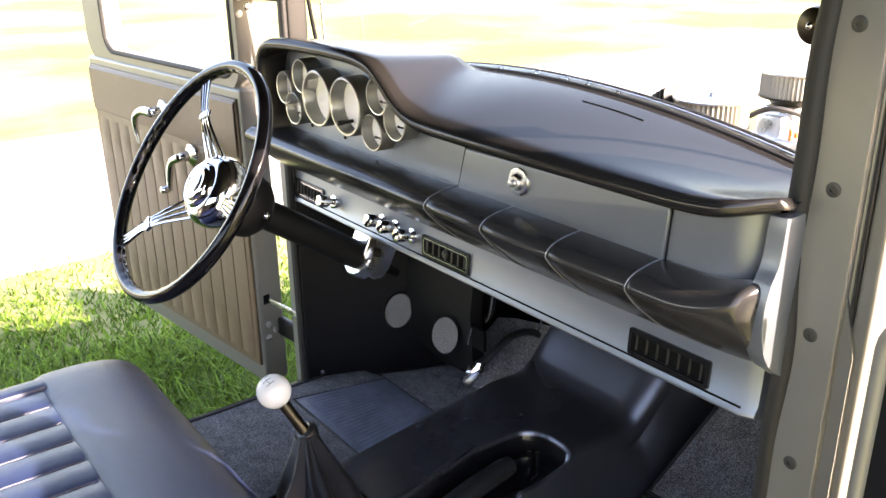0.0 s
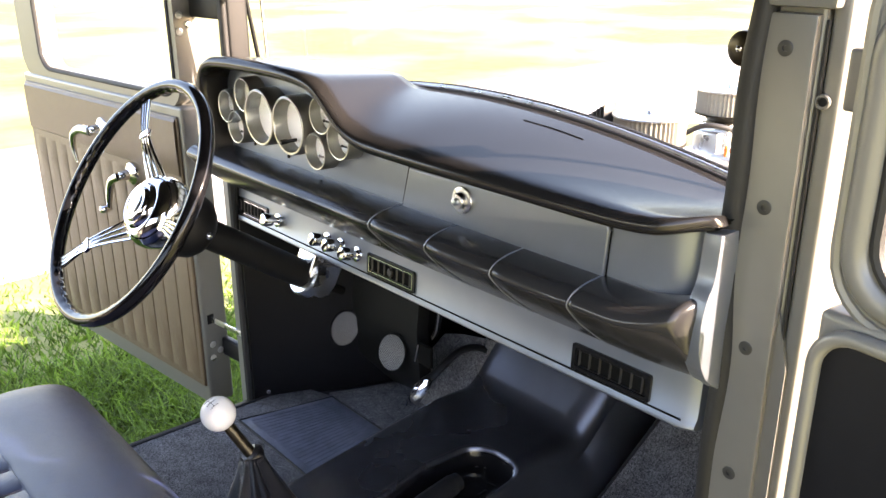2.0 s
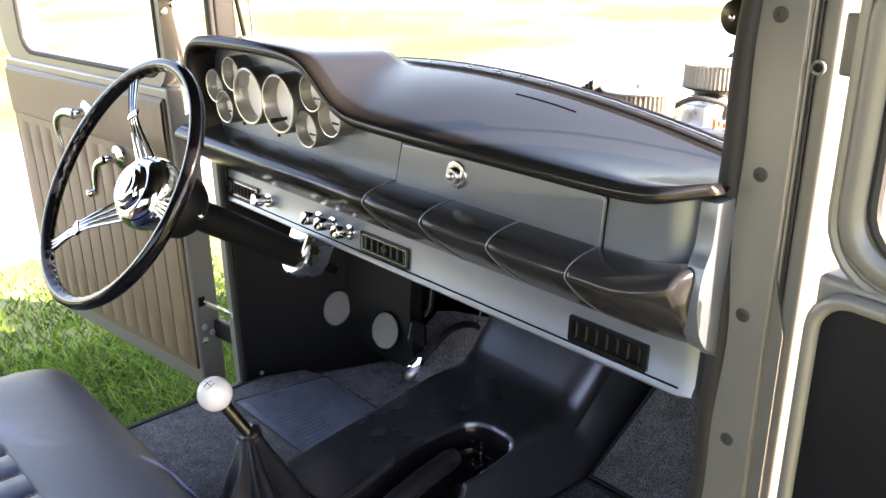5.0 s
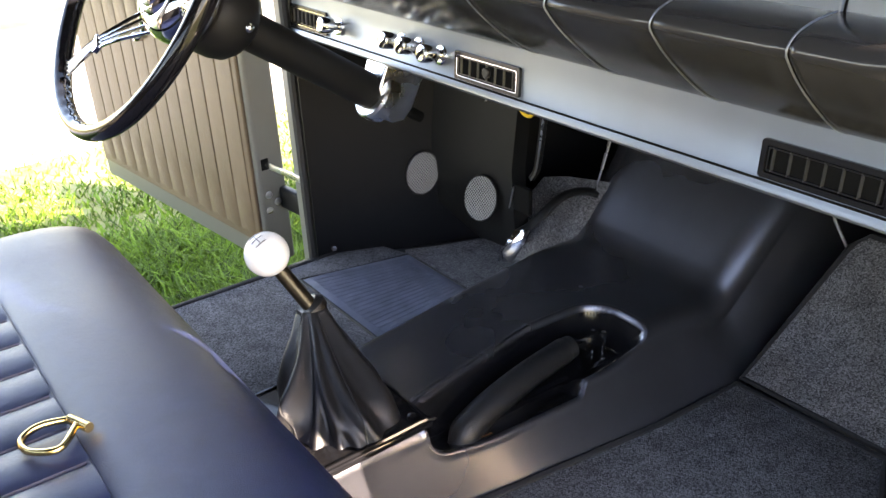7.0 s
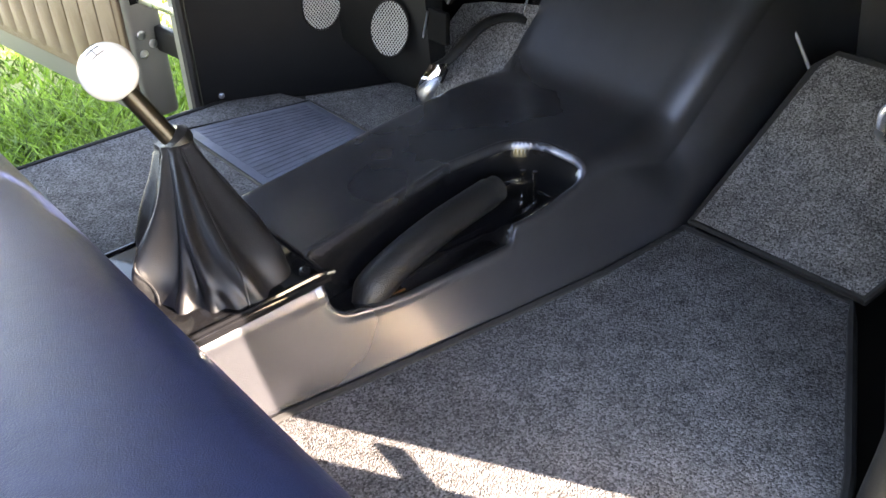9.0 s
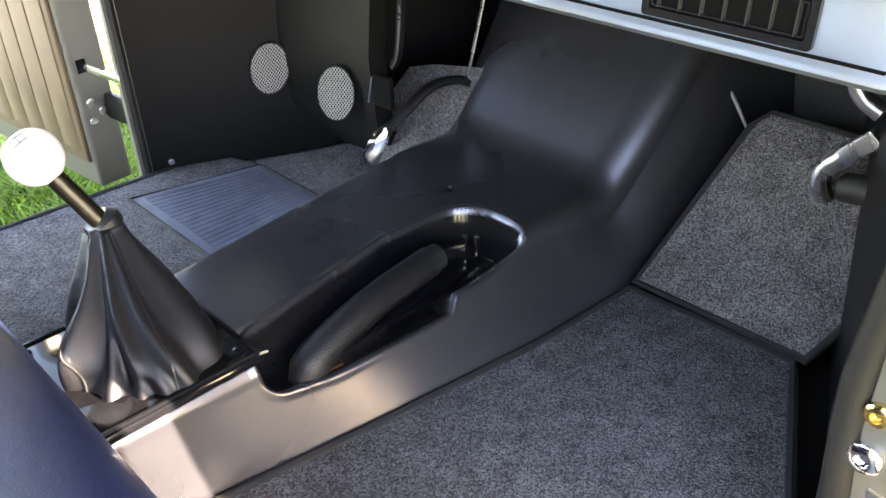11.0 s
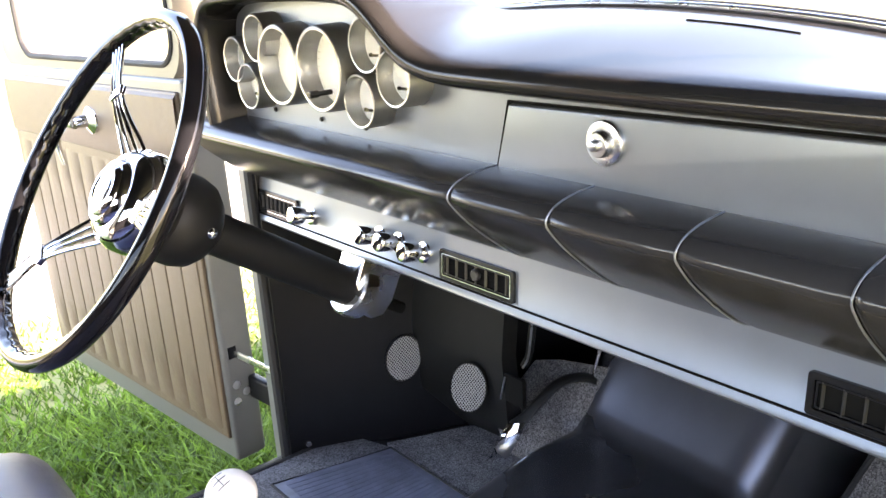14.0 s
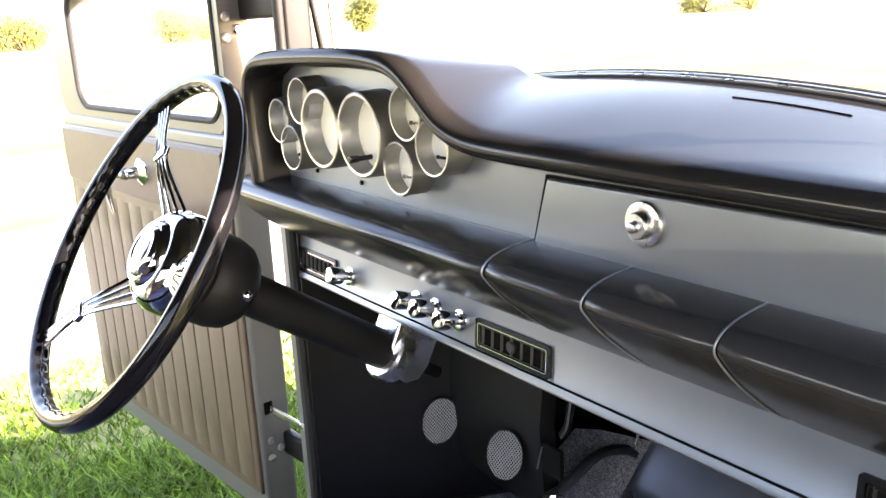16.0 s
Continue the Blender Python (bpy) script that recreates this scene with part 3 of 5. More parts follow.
def build_tunnel():
    e = thing("transmission_tunnel", (0, 0.03, FLOOR), "black satin moulded transmission tunnel with a side tray", "tunnel")
    rows, deep = [], []
    xs = list(np.linspace(-0.62, -0.245, 8)) + list(np.linspace(-0.24, 0.155, 118)) + list(np.linspace(0.165, 0.62, 26))
    for x in xs:
        r = 0.022 + 0.030 * ease(0.16, 0.30, x)
        arc = r * math.pi / 2
        t = (x + 0.28) / 0.53
        k = ease(0.22, 0.5, x)
        h = 0.660 + 1.25 * (math.hypot(max(0.0, x - 0.265), 0.012) - 0.012)
        fr = float(np.interp(x, (-0.62, -0.285, -0.114, 0.101, 0.249, 0.62), (-0.075, -0.110, -0.142, -0.175, -0.184, -0.24)))
        fl = mix(0.115, 0.215, t)
        sr = mix(-0.096, -0.118, (x + 0.2) / 0.35) - 0.02 * k
        sl = mix(0.095, 0.165, t)
        foot, knee = Vector((x, fr, FLOOR - 0.004)), Vector((x, sr, h - r))
        down = (foot - knee).normalized()
        cut = knee + down * 0.052
        row = [foot.lerp(cut, i / 4) for i in range(4)]
        sunk = {}
        m = 64
        q0, q1 = -arc * 0.55 - 0.052, 0.100
        for i in range(m + 1):
            q = mix(q0, q1, i / m)
            if q < -arc * 0.55:
                p = knee + down * (-arc * 0.55 - q)
            elif q < arc * 0.45:
                a = (q + arc * 0.55) / arc * math.pi / 2
                p = Vector((x, sr + r - r * math.cos(a), h - r + r * math.sin(a)))
            else:
                p = Vector((x, sr + r + (q - arc * 0.45), h))
            d = tray_depth(x, q) if -0.245 < x < 0.16 else 0
            sunk[len(row)] = d
            if q < 0:
                p += Vector((0, d * 0.60, -d * mix(0.30, 0.85, ease(-0.04, 0.0, q))))
            else:
                p.z -= d
            row.append(p)
        y1 = row[-1].y
        row.append(Vector((x, mix(y1, sl - r, 0.5), h)))
        for a in range(90, 181, 15):
            row.append(Vector((x, sl - r - r * math.cos(radians(a)), h - r + r * math.sin(radians(a)))))
        for i in range(1, 5):
            row.append(Vector((x, mix(sl, fl, i / 4), mix(h - r, FLOOR - 0.004, i / 4))))
        rows.append(row)
        deep += [sunk.get(i, 0) for i in range(len(row))]
    shell = part("shell", grid(rows), M_TUNNEL, e, sharp=70).data
    lining = shell.attributes.new("lining", 'FLOAT', 'POINT')
    lining.data.foreach_set("value", deep)
    part("seat_flange", box(-0.44, -0.372, -0.11, 0.10, 0.640, 0.655, 0.004), M_SATIN_BLACK, e)
    return e


TUNNEL = build_tunnel()


def build_handbrake():
    e = thing("handbrake_lever", (-0.10, -0.07, 0.60), "handbrake lever with a black perforated leather grip lying in the tray", "handbrake")
    P = smooth_path([(-0.170, -0.090, 0.602), (-0.145, -0.085, 0.619), (-0.10, -0.078, 0.630), (-0.04, -0.070, 0.637), (0.034, -0.062, 0.640)], 6)
    n = len(P)
    part("grip", tube(P, 0, 18, radii=[mix(0.012, 0.0200, ease(0, 5, i)) * mix(1, 0.85, i / n) for i in range(n)]), M_GRIP, e, "black perforated leather grip")
    part("collar", tube([(0.032, -0.0622, 0.640), (0.046, -0.061, 0.640)], 0.0155, 18), M_RUBBER, e)
    part("shaft", tube([(0.044, -0.061, 0.640), (0.085, -0.056, 0.626), (0.11, -0.053, 0.608)], 0.0085, 12), M_BLACK, e)
    for x, y in ((0.098, -0.052), (0.106, -0.064)):
        part("pin", rod((x, y, 0.605), (x, y, 0.640), 0.003, 10), M_CHROME, e, "bright pivot pin")
    part("bracket", box(-0.16, -0.06, -0.098, -0.090, 0.601, 0.622, 0.002), M_BLACK, e)
    # Amber puts a warm reflection into the tag's colour.
    part("amber_tag", box(-0.150, -0.122, -0.103, -0.0995, 0.603, 0.611, 0.001), M_AMBER, e, "small tag coloured amber for a warm reflection")


build_handbrake()


# ---- seat ----
def build_seat():
    e = thing("bench_seat", (-0.75, 0.0, FLOOR), "black leather bench seat with a smooth front roll and pleated middle", "seat")
    part("base", box(-1.12, -0.42, -0.50, 0.44, FLOOR, 0.66, 0.01), M_SATIN_BLACK, e)
    prof = [(-0.46, 0.60), (-0.405, 0.615), (-0.376, 0.66), (-0.368, 0.70), (-0.374, 0.742), (-0.398, 0.775), (-0.44, 0.792), (-0.50, 0.797), (-0.548, 0.790), (-0.552, 0.74)]
    ys = [0.482, 0.478, 0.465, 0.445, 0.41, 0.35, 0.2, 0.0, -0.2, -0.38, -0.47, -0.50, -0.52, -0.525]
    sc = [0.55, 0.74, 0.88, 0.96, 1, 1, 1, 1, 1, 1, 0.97, 0.9, 0.75, 0.55]
    rows = []
    for y, s in zip(ys, sc):
        rows.append([Vector((-0.50 + (x + 0.50) * mix(0.8, 1, s), y, 0.68 + (z - 0.68) * s)) for x, z in smooth2(prof, 3)])
    part("front_roll", grid(rows, caps=True), M_LEATHER, e)
    rows = []
    prof2 = [(0.395, 0.70), (0.392, 0.785), (0.41, 0.797), (0.44, 0.79), (0.468, 0.765), (0.482, 0.72), (0.478, 0.66), (0.44, 0.62)]
    for x in np.linspace(-1.1, -0.54, 8):
        rows.append([Vector((x, y, z)) for y, z in smooth2(prof2, 3)])
    part("side_roll", grid(rows, caps=True), M_LEATHER, e)
    # pleats run from the front seam to the back
    n = 15
    w = (0.392 + 0.50) / n
    for k in range(n):
        y1 = 0.392 - k * w
        y0 = y1 - w
        prof3 = [(y1 - 0.0003, 0.70), (y1 - 0.0006, 0.7850), (y1 - 0.0025, 0.7893), (y1 - 0.010, 0.7918), ((y0 + y1) / 2, 0.7930), (y0 + 0.010, 0.7918), (y0 + 0.0025, 0.7893), (y0 + 0.0006, 0.7850), (y0 + 0.0003, 0.70)]
        rows = [[Vector((x, y, z + 0.003 * math.sin(x * 7))) for y, z in prof3] for x in np.linspace(-1.1, -0.549, 10)]
        pl = part("pleat", grid(rows, caps=True), M_LEATHER, e)
        # Stitching; on the passenger side its tan stands for sun on the seams.
        part("stitching", tube([Vector((x, y1 - 0.0010, 0.7865 + 0.003 * math.sin(x * 7))) for x in np.linspace(-1.08, -0.556, 12)], 0.0007, 5), M_SUNLIT_THREAD if k > 7 else M_LEATHER, pl)
    part("piping", tube(smooth_path([(-1.1, 0.394, 0.79), (-0.60, 0.394, 0.79), (-0.56, 0.385, 0.79), (-0.55, 0.35, 0.79), (-0.55, 0.0, 0.79), (-0.55, -0.50, 0.79)], 8), 0.0022, 8), M_LEATHER, e, "raised leather seam piping")


def smooth2(prof, n):
    return [(p.x, p.y) for p in smooth_path([(a, b, 0) for a, b in prof], n)]


build_seat()


# ---- dashboard ----
def lip_z(y):
    """Height of the pad's front lip across the cab: low, with a raised brow over the dials."""
    up = ease(0.015, 0.155, y) * (1 - ease(0.40, 0.478, y) * 0.40)
    return 1.222 + 0.074 * up


def screen_z(y):
    return 1.262 - 0.24 * y * y


def build_dash():
    e = thing("dashboard", (0, 0, FLOOR + 0.4), "satin gunmetal dashboard with a hooded dial cluster and rolled bolster", "dashboard")
    # top pad: its lip follows one curve across the cab, raised as a brow over the dials
    edge = smooth_path([(0, 0.468, 1.122), (0, 0.470, 1.150), (0, 0.475, 1.20), (0, 0.474, 1.245), (0, 0.463, 1.272), (0, 0.438, 1.288), (0, 0.39, 1.294), (0, 0.30, 1.297), (0, 0.20, 1.297), (0, 0.140, 1.293), (0, 0.108, 1.285), (0, 0.082, 1.269),
                        (0, 0.058, 1.250), (0, 0.034, 1.235), (0, 0.006, 1.226), (0, -0.03, 1.2225), (0, -0.10, 1.2215), (0, -0.20, 1.221), (0, -0.30, 1.221), (0, -0.40, 1.221), (0, -0.44, 1.2215), (0, -0.47, 1.2235), (0, -0.49, 1.226), (0, -0.51, 1.229), (0, -0.524, 1.231), (0, -0.532, 1.231)], 8)
    rows = []
    for i, c in enumerate(edge):
        d = (edge[min(i + 1, len(edge) - 1)] - edge[max(i - 1, 0)]).normalized()
        n = Vector((0, d.z, -d.y))
        if n.z < 0 and c.y < 0.46:
            n = -n
        if c.y < -0.47:
            n = Vector((0, -0.5 * min(1, (-0.47 - c.y) / 0.06), 1)).normalized()
        if c.y > 0.46 and n.y < 0:
            n = -n
        k = max(0, (-0.485 - c.y) / 0.05)
        lx = 0.040 * k * k
        P = lambda x, o: Vector((x + lx, c.y, c.z)) + n * o
        row = [P(-0.030 - lx, -0.013), P(-0.080, -0.0135), P(-0.0895, -0.010), P(-0.0935, -0.004), P(-0.092, 0.003), P(-0.084, 0.0075)]
        w = max(0.0, min(1.0, (c.z - 1.2225) / 0.070)) if c.y < 0.43 else 1.0
        if c.y > -0.12:
            yt = c.y + 0.110 * ease(-0.12, 0.0, c.y) - 0.040 * ease(0.02, 0.14, c.y) if c.y < 0.14 else mix(0.210, 0.462, (c.y - 0.14) / 0.335)
        else:
            yt = max(c.y, -0.512)
        zt = mix(screen_z(yt), 1.276 - 0.10 * max(0, yt - 0.32) ** 2, w)
        if c.y > 0.44:
            zt = min(zt, mix(1.12, 1.272, max(0, (c.z - 1.122) / 0.166)))
        for t in (0.08, 0.15, 0.22, 0.29, 0.36, 0.43, 0.5, 0.57, 0.64, 0.71, 0.78, 0.85, 0.92, 1.0):
            x = mix(-0.080, 0.135, t)
            tz = mix(1 - (1 - t) ** 1.7, t, w)
            ty = t
            row.append(Vector((max(x, -0.070 + lx), mix(c.y + n.y * 0.009, yt, ty), mix(c.z + n.z * 0.009, zt, tz))))
        row.append(Vector((0.137, yt, screen_z(yt) - 0.03)))
        rows.append(row)
    rows.append([Vector((p.x + 0.008, p.y - 0.004, min(p.z, 1.226))) for p in rows[-1]])
    part("top_pad", grid(rows), M_PAD, e, "satin gunmetal top pad with brow, in the dimmed tone", sharp=150)
    # upper panel: one skin that turns forward at the passenger's end
    rows = []
    for y in list(np.linspace(0.468, 0.06, 14)) + list(np.linspace(0.03, -0.43, 10)):
        zt = lip_z(y) - 0.009
        rows.append([Vector((-0.040, y, zt)), Vector((-0.042, y, mix(zt, 1.13, 0.5))), Vector((-0.042, y, 1.128))])
    for x, y in ((-0.042, -0.465), (-0.0405, -0.480), (-0.036, -0.494), (-0.028, -0.506), (-0.016, -0.515), (0.0, -0.520)):
        rows.append([Vector((x, y, 1.219)), Vector((x, y, 1.175)), Vector((x, y, 1.122))])
    rows.append([Vector((0.03, -0.523, z)) for z in (1.219, 1.175, 1.122)])
    part("dial_panel", grid(rows), M_PANEL, e, "satin gunmetal upper panel in the lightened tone")
    # glove box door
    out = [(-0.0615, 1.193), (-0.396, 1.1965), (-0.403, 1.1955), (-0.406, 1.190), (-0.4015, 1.128), (-0.0425, 1.128)]
    gd = part("glove_box_door", prism([Vector((-0.040, y, z)) for y, z in out], (-0.0075, 0, 0), r=0.0028, seg=3), M_PANEL, e, "flush glove box door")
    wide = [(-0.0565, 1.1955), (-0.398, 1.1990), (-0.405, 1.1975), (-0.4072, 1.190), (-0.4026, 1.124), (-0.0370, 1.124)]
    part("shut_line", prism([Vector((-0.041, y, z)) for y, z in wide], (-0.0022, 0, 0)), M_DARK, e, "dark shut line", smooth=False)
    part("lock", lathe([(0, 0.0185), (0.002, 0.0185), (0.0035, 0.0175), (0.0045, 0.014), (0.0045, 0.0115), (0.010, 0.0105), (0.0115, 0.0095), (0.012, 0.005), (0.017, 0.0045), (0.018, 0.003)], (-0.0475, -0.172, 1.1715), (-1, 0, 0), 28), M_BRUSHED, gd, "chrome push-button lock")
    # bolster in sections
    prof = [(-0.038, 1.128), (-0.040, 1.1345), (-0.070, 1.1335), (-0.091, 1.1290), (-0.1015, 1.1230), (-0.1050, 1.1160), (-0.1005, 1.1080), (-0.083, 1.0890), (-0.055, 1.0650), (-0.026, 1.0440), (0.000, 1.0325), (0.020, 1.029)]
    sm = smooth2(prof, 3)
    cuts = [0.545, -0.040, -0.160, -0.280, -0.400, -0.530]
    for k in range(5):
        ya, yb = cuts[k] - (0.0012 if k else 0), cuts[k + 1] + (0.0012 if k < 4 else 0)
        rows = []
        n = 24 if k == 0 else 8 if k < 4 else 36
        for i in range(n + 1):
            y = mix(ya, yb, i / n)
            s, tip = 1.0, 0.0
            if k == 0:
                s = 1 - 0.55 * max(0, (y - 0.525) / 0.02) ** 2
            if k == 4:
                q = max(0, (-0.445 - y) / 0.085)
                s = 1 - 0.30 * q * q - 0.35 * max(0, (-0.518 - y) / 0.012) ** 2
                tip = min(1, q)
            edge = 0.0
            if (k and i == 0) or (k < 4 and i == n):
                edge = 0.0022
            rows.append([Vector((-0.03 + (x + 0.03) * s + edge, y, 1.095 + (z - 1.095) * (1 - 0.55 * (1 - s)) + 0.024 * tip * tip * max(0, (z - 1.04) / 0.09))) for x, z in sm])
        part("bolster", grid(rows, caps=True), M_PAINT, e, "rolled satin gunmetal bolster section")
        if k:
            # Paler tube in place of the highlight along the rolled joint.
            part("joint_highlight", tube([Vector((x + 0.0006, cuts[k], z)) for x, z in sm], 0.0008, 6), M_PANEL, e, "thin paler line for the highlight on the bolster joint")
    # The paler panel paint stands for sun on this end plate.
    side = [(-0.040, 1.215), (-0.044, 1.170), (-0.054, 1.150), (-0.060, 1.125), (-0.058, 1.095), (-0.046, 1.066), (-0.022, 1.044), (0.03, 1.030), (0.04, 1.215)]
    part("side_return", prism([Vector((x, -0.537, z)) for x, z in smooth2(side, 3)], (0, 0.020, 0), r=0.002), M_PANEL, e, "end plate of the dashboard, in paler paint for its sunlit white")
    # lower valance, leaning, with a rolled bottom edge
    prof = [(0.0060, 1.036), (0.0038, 1.020), (0.001, 0.976), (-0.004, 0.970), (-0.005, 0.965), (-0.001, 0.961), (0.006, 0.961), (0.012, 0.966), (0.03, 1.03)]
    rows = []
    for y in [0.572, 0.57] + list(np.linspace(0.56, -0.49, 12)) + [-0.505, -0.512, -0.516]:
        rows.append([Vector((x + (0.03 if y < -0.51 else 0.008 if y < -0.5 else 0), y, z)) for x, z in prof])
    part("valance", grid(rows, close_v=True, caps=True), M_PANEL, e, "satin gunmetal lower valance in the lightened tone")
    part("valance_groove", tube([Vector((-0.0020, y, 0.9735)) for y in np.linspace(0.56, -0.49, 12)], 0.0012, 6), M_DARK, e, "narrow dark groove above the rolled edge")
    # top of the dash under the pad and its back, closing the box
    part("backing", box(0.03, 0.13, -0.51, 0.47, 1.04, 1.20, 0.004), M_DARK, e)
    return e


DASH = build_dash()


def valance_x(z):
    return 0.001 + (z - 0.976) * 0.064


M_SLAT = material("grey_vent_slat_plastic", (0.020, 0.020, 0.020), 0.40, 0.0, 60, 0.1)


def build_vent(y0, y1, slats, z0=0.9755, z1=1.0105):
    cy, cz, w, h = (y0 + y1) / 2, (z0 + z1) / 2, abs(y1 - y0), z1 - z0
    up = Vector((0.064, 0, 0.998))
    out = Vector((-0.998, 0, 0.064))
    c = Vector((valance_x(cz), cy, cz))
    place = lambda u, q, d: c + Vector((0, 1, 0)) * u + up * q + out * d
    frame_bm = ring_plate(rounded(w, h, 0.003), rounded(w - 0.009, h - 0.009, 0.002), place, 0.004)
    f = part("vent", frame_bm, M_VENT, DASH, "black louvred air vent with a thin inner line", smooth=False)
    # Chrome on two vents; blackened on the right-hand one, which shows no glint.
    part("inner_line", ring_plate(rounded(w - 0.0092, h - 0.0092, 0.002), rounded(w - 0.0106, h - 0.0106, 0.0018), place, 0.0043), M_VENT if y1 < -0.3 else M_CHROME, f, smooth=False)
    part("inner_frame", ring_plate(rounded(w - 0.0130, h - 0.0130, 0.0015), rounded(w - 0.0160, h - 0.0160, 0.001), place, 0.0030), M_VENT, f, smooth=False)
    # Flat near-black sheet in place of the shade inside the vent.
    bm = bmesh.new()
    bm.faces.new([bm.verts.new(place(u, q, 0.0006)) for u, q in rounded(w - 0.006, h - 0.006, 0.002)])
    part("shade_sheet", bm, M_DARK, f, smooth=False)
    for k in range(slats):
        u = mix(-w / 2 + 0.012, w / 2 - 0.012, k / (slats - 1))
        b = bmesh.new()
        q = h / 2 - 0.0065
        pts = [place(u - 0.0008, -q, 0.0008), place(u + 0.0002, -q, 0.0032), place(u + 0.0002, q, 0.0032), place(u - 0.0008, q, 0.0008)]
        prism(pts, (0, 0.0009, 0), bm=b)
        part("slat", b, M_SLAT, f, smooth=False)
    return f


build_vent(0.425, 0.540, 8)
vent = build_vent(-0.012, 0.108, 7)
part("thumb_wheel", lathe([(-0.001, 0.0065), (0.003, 0.0065), (0.0045, 0.005), (0.0045, 0.001)], (valance_x(0.993) - 0.001, 0.048, 0.993), (-0.998, 0, 0.064), 18), M_SLAT, vent, "small ribbed thumb wheel")
build_vent(-0.446, -0.327, 7)


def build_knob(y, z, n=0.03):
    c = (valance_x(z), y, z)
    out = Vector((-0.97, 0, 0.24))
    k = part("knob", lathe([(0, 0.013), (0.002, 0.013), (0.0035, 0.0105), (0.004, 0.006), (0.011, 0.006), (0.013, 0.0085), (0.0145, 0.0112), (n - 0.003, 0.0118), (n - 0.001, 0.0112), (n, 0.0098), (n, 0.0005)], c, out, 24), M_CHROME, DASH, "turned chrome pull knob")


for ky, kz in ((0.392, 0.995), (0.228, 1.000), (0.188, 1.0), (0.140, 0.998)):
    build_knob(ky, kz, 0.034)


# ---- dials ----
def build_dial(y, z, r, depth, n):
    x = -0.042
    d = part("dial", lathe([(-0.002, r * 1.02), (depth * 0.85, r), (depth * 0.97, r * 0.985), (depth, r * 0.955), (depth * 0.985, r * 0.90), (depth * 0.9, r * 0.875), (0.004, r * 0.86)], (x, y, z), (-1, 0, 0), 40, caps=False), M_BRUSHED_DARK, DASH, "brushed grey cylindrical dial bezel")
    part("face", lathe([(0.0085, r * 0.89), (0.009, r * 0.885), (0.009, 0.001)], (x, y, z), (-1, 0, 0), 32), M_DIAL, d, "pale dial face")
    if r < 0.04:
        low = z - r * 0.42
        for u in (0.22, -0.22):
            part("readout_bar", box(x - 0.0106, x - 0.009, y + r * u - r * 0.16, y + r * u + r * 0.16, low - 0.0014, low + 0.0014, 0.0003), M_SATIN_BLACK, d, "short black bar on the face")
        part("boss", lathe([(0.009, 0.0022), (0.0112, 0.0020), (0.0118, 0.001)], (x, y + r * 0.50, low), (-1, 0, 0), 14), M_SATIN_BLACK, d)
    else:
        bm = bmesh.new()
        for k in range(n):
            a = radians(-130 + 260 * k / (n - 1))
            sn, cs = math.sin(a), math.cos(a)
            vs = [(r * 0.74, -0.0004), (r * 0.82, -0.0004), (r * 0.82, 0.0004), (r * 0.74, 0.0004)]
            bm.faces.new([bm.verts.new((x - 0.0094, y - (q * sn + t * cs), z + q * cs - t * sn)) for q, t in vs])
        part("scale_marks", bm, M_MESH, d, smooth=False)
    g = bmesh.new()
    lathe([(depth * 0.6, r * 0.90), (depth * 0.6, 0.0005)], (x, y, z), (-1, 0, 0), 32, bm=g, caps=False)
    gl = part("glass", g, M_LENS, d)
    gl.visible_shadow = False
    return d


M_BRUSHED_DARK = material("satin_nickel_bezel", (0.42, 0.41, 0.38), 0.32, 0.9, 120, 0.05)
for dy, dz, dr in ((0.296, 1.212, 0.047), (0.206, 1.212, 0.047)):
    build_dial(dy, dz, dr, 0.034, 21)
for dy, dz in ((0.418, 1.213), (0.356, 1.241), (0.388, 1.181), (0.122, 1.240), (0.140, 1.182), (0.077, 1.209)):
    build_dial(dy, dz, 0.029, 0.028, 11)


# ---- steering ----
AX = Vector((math.cos(0.592), 0, -math.sin(0.592)))
HUB = Vector((-0.305, 0.301, 1.117))


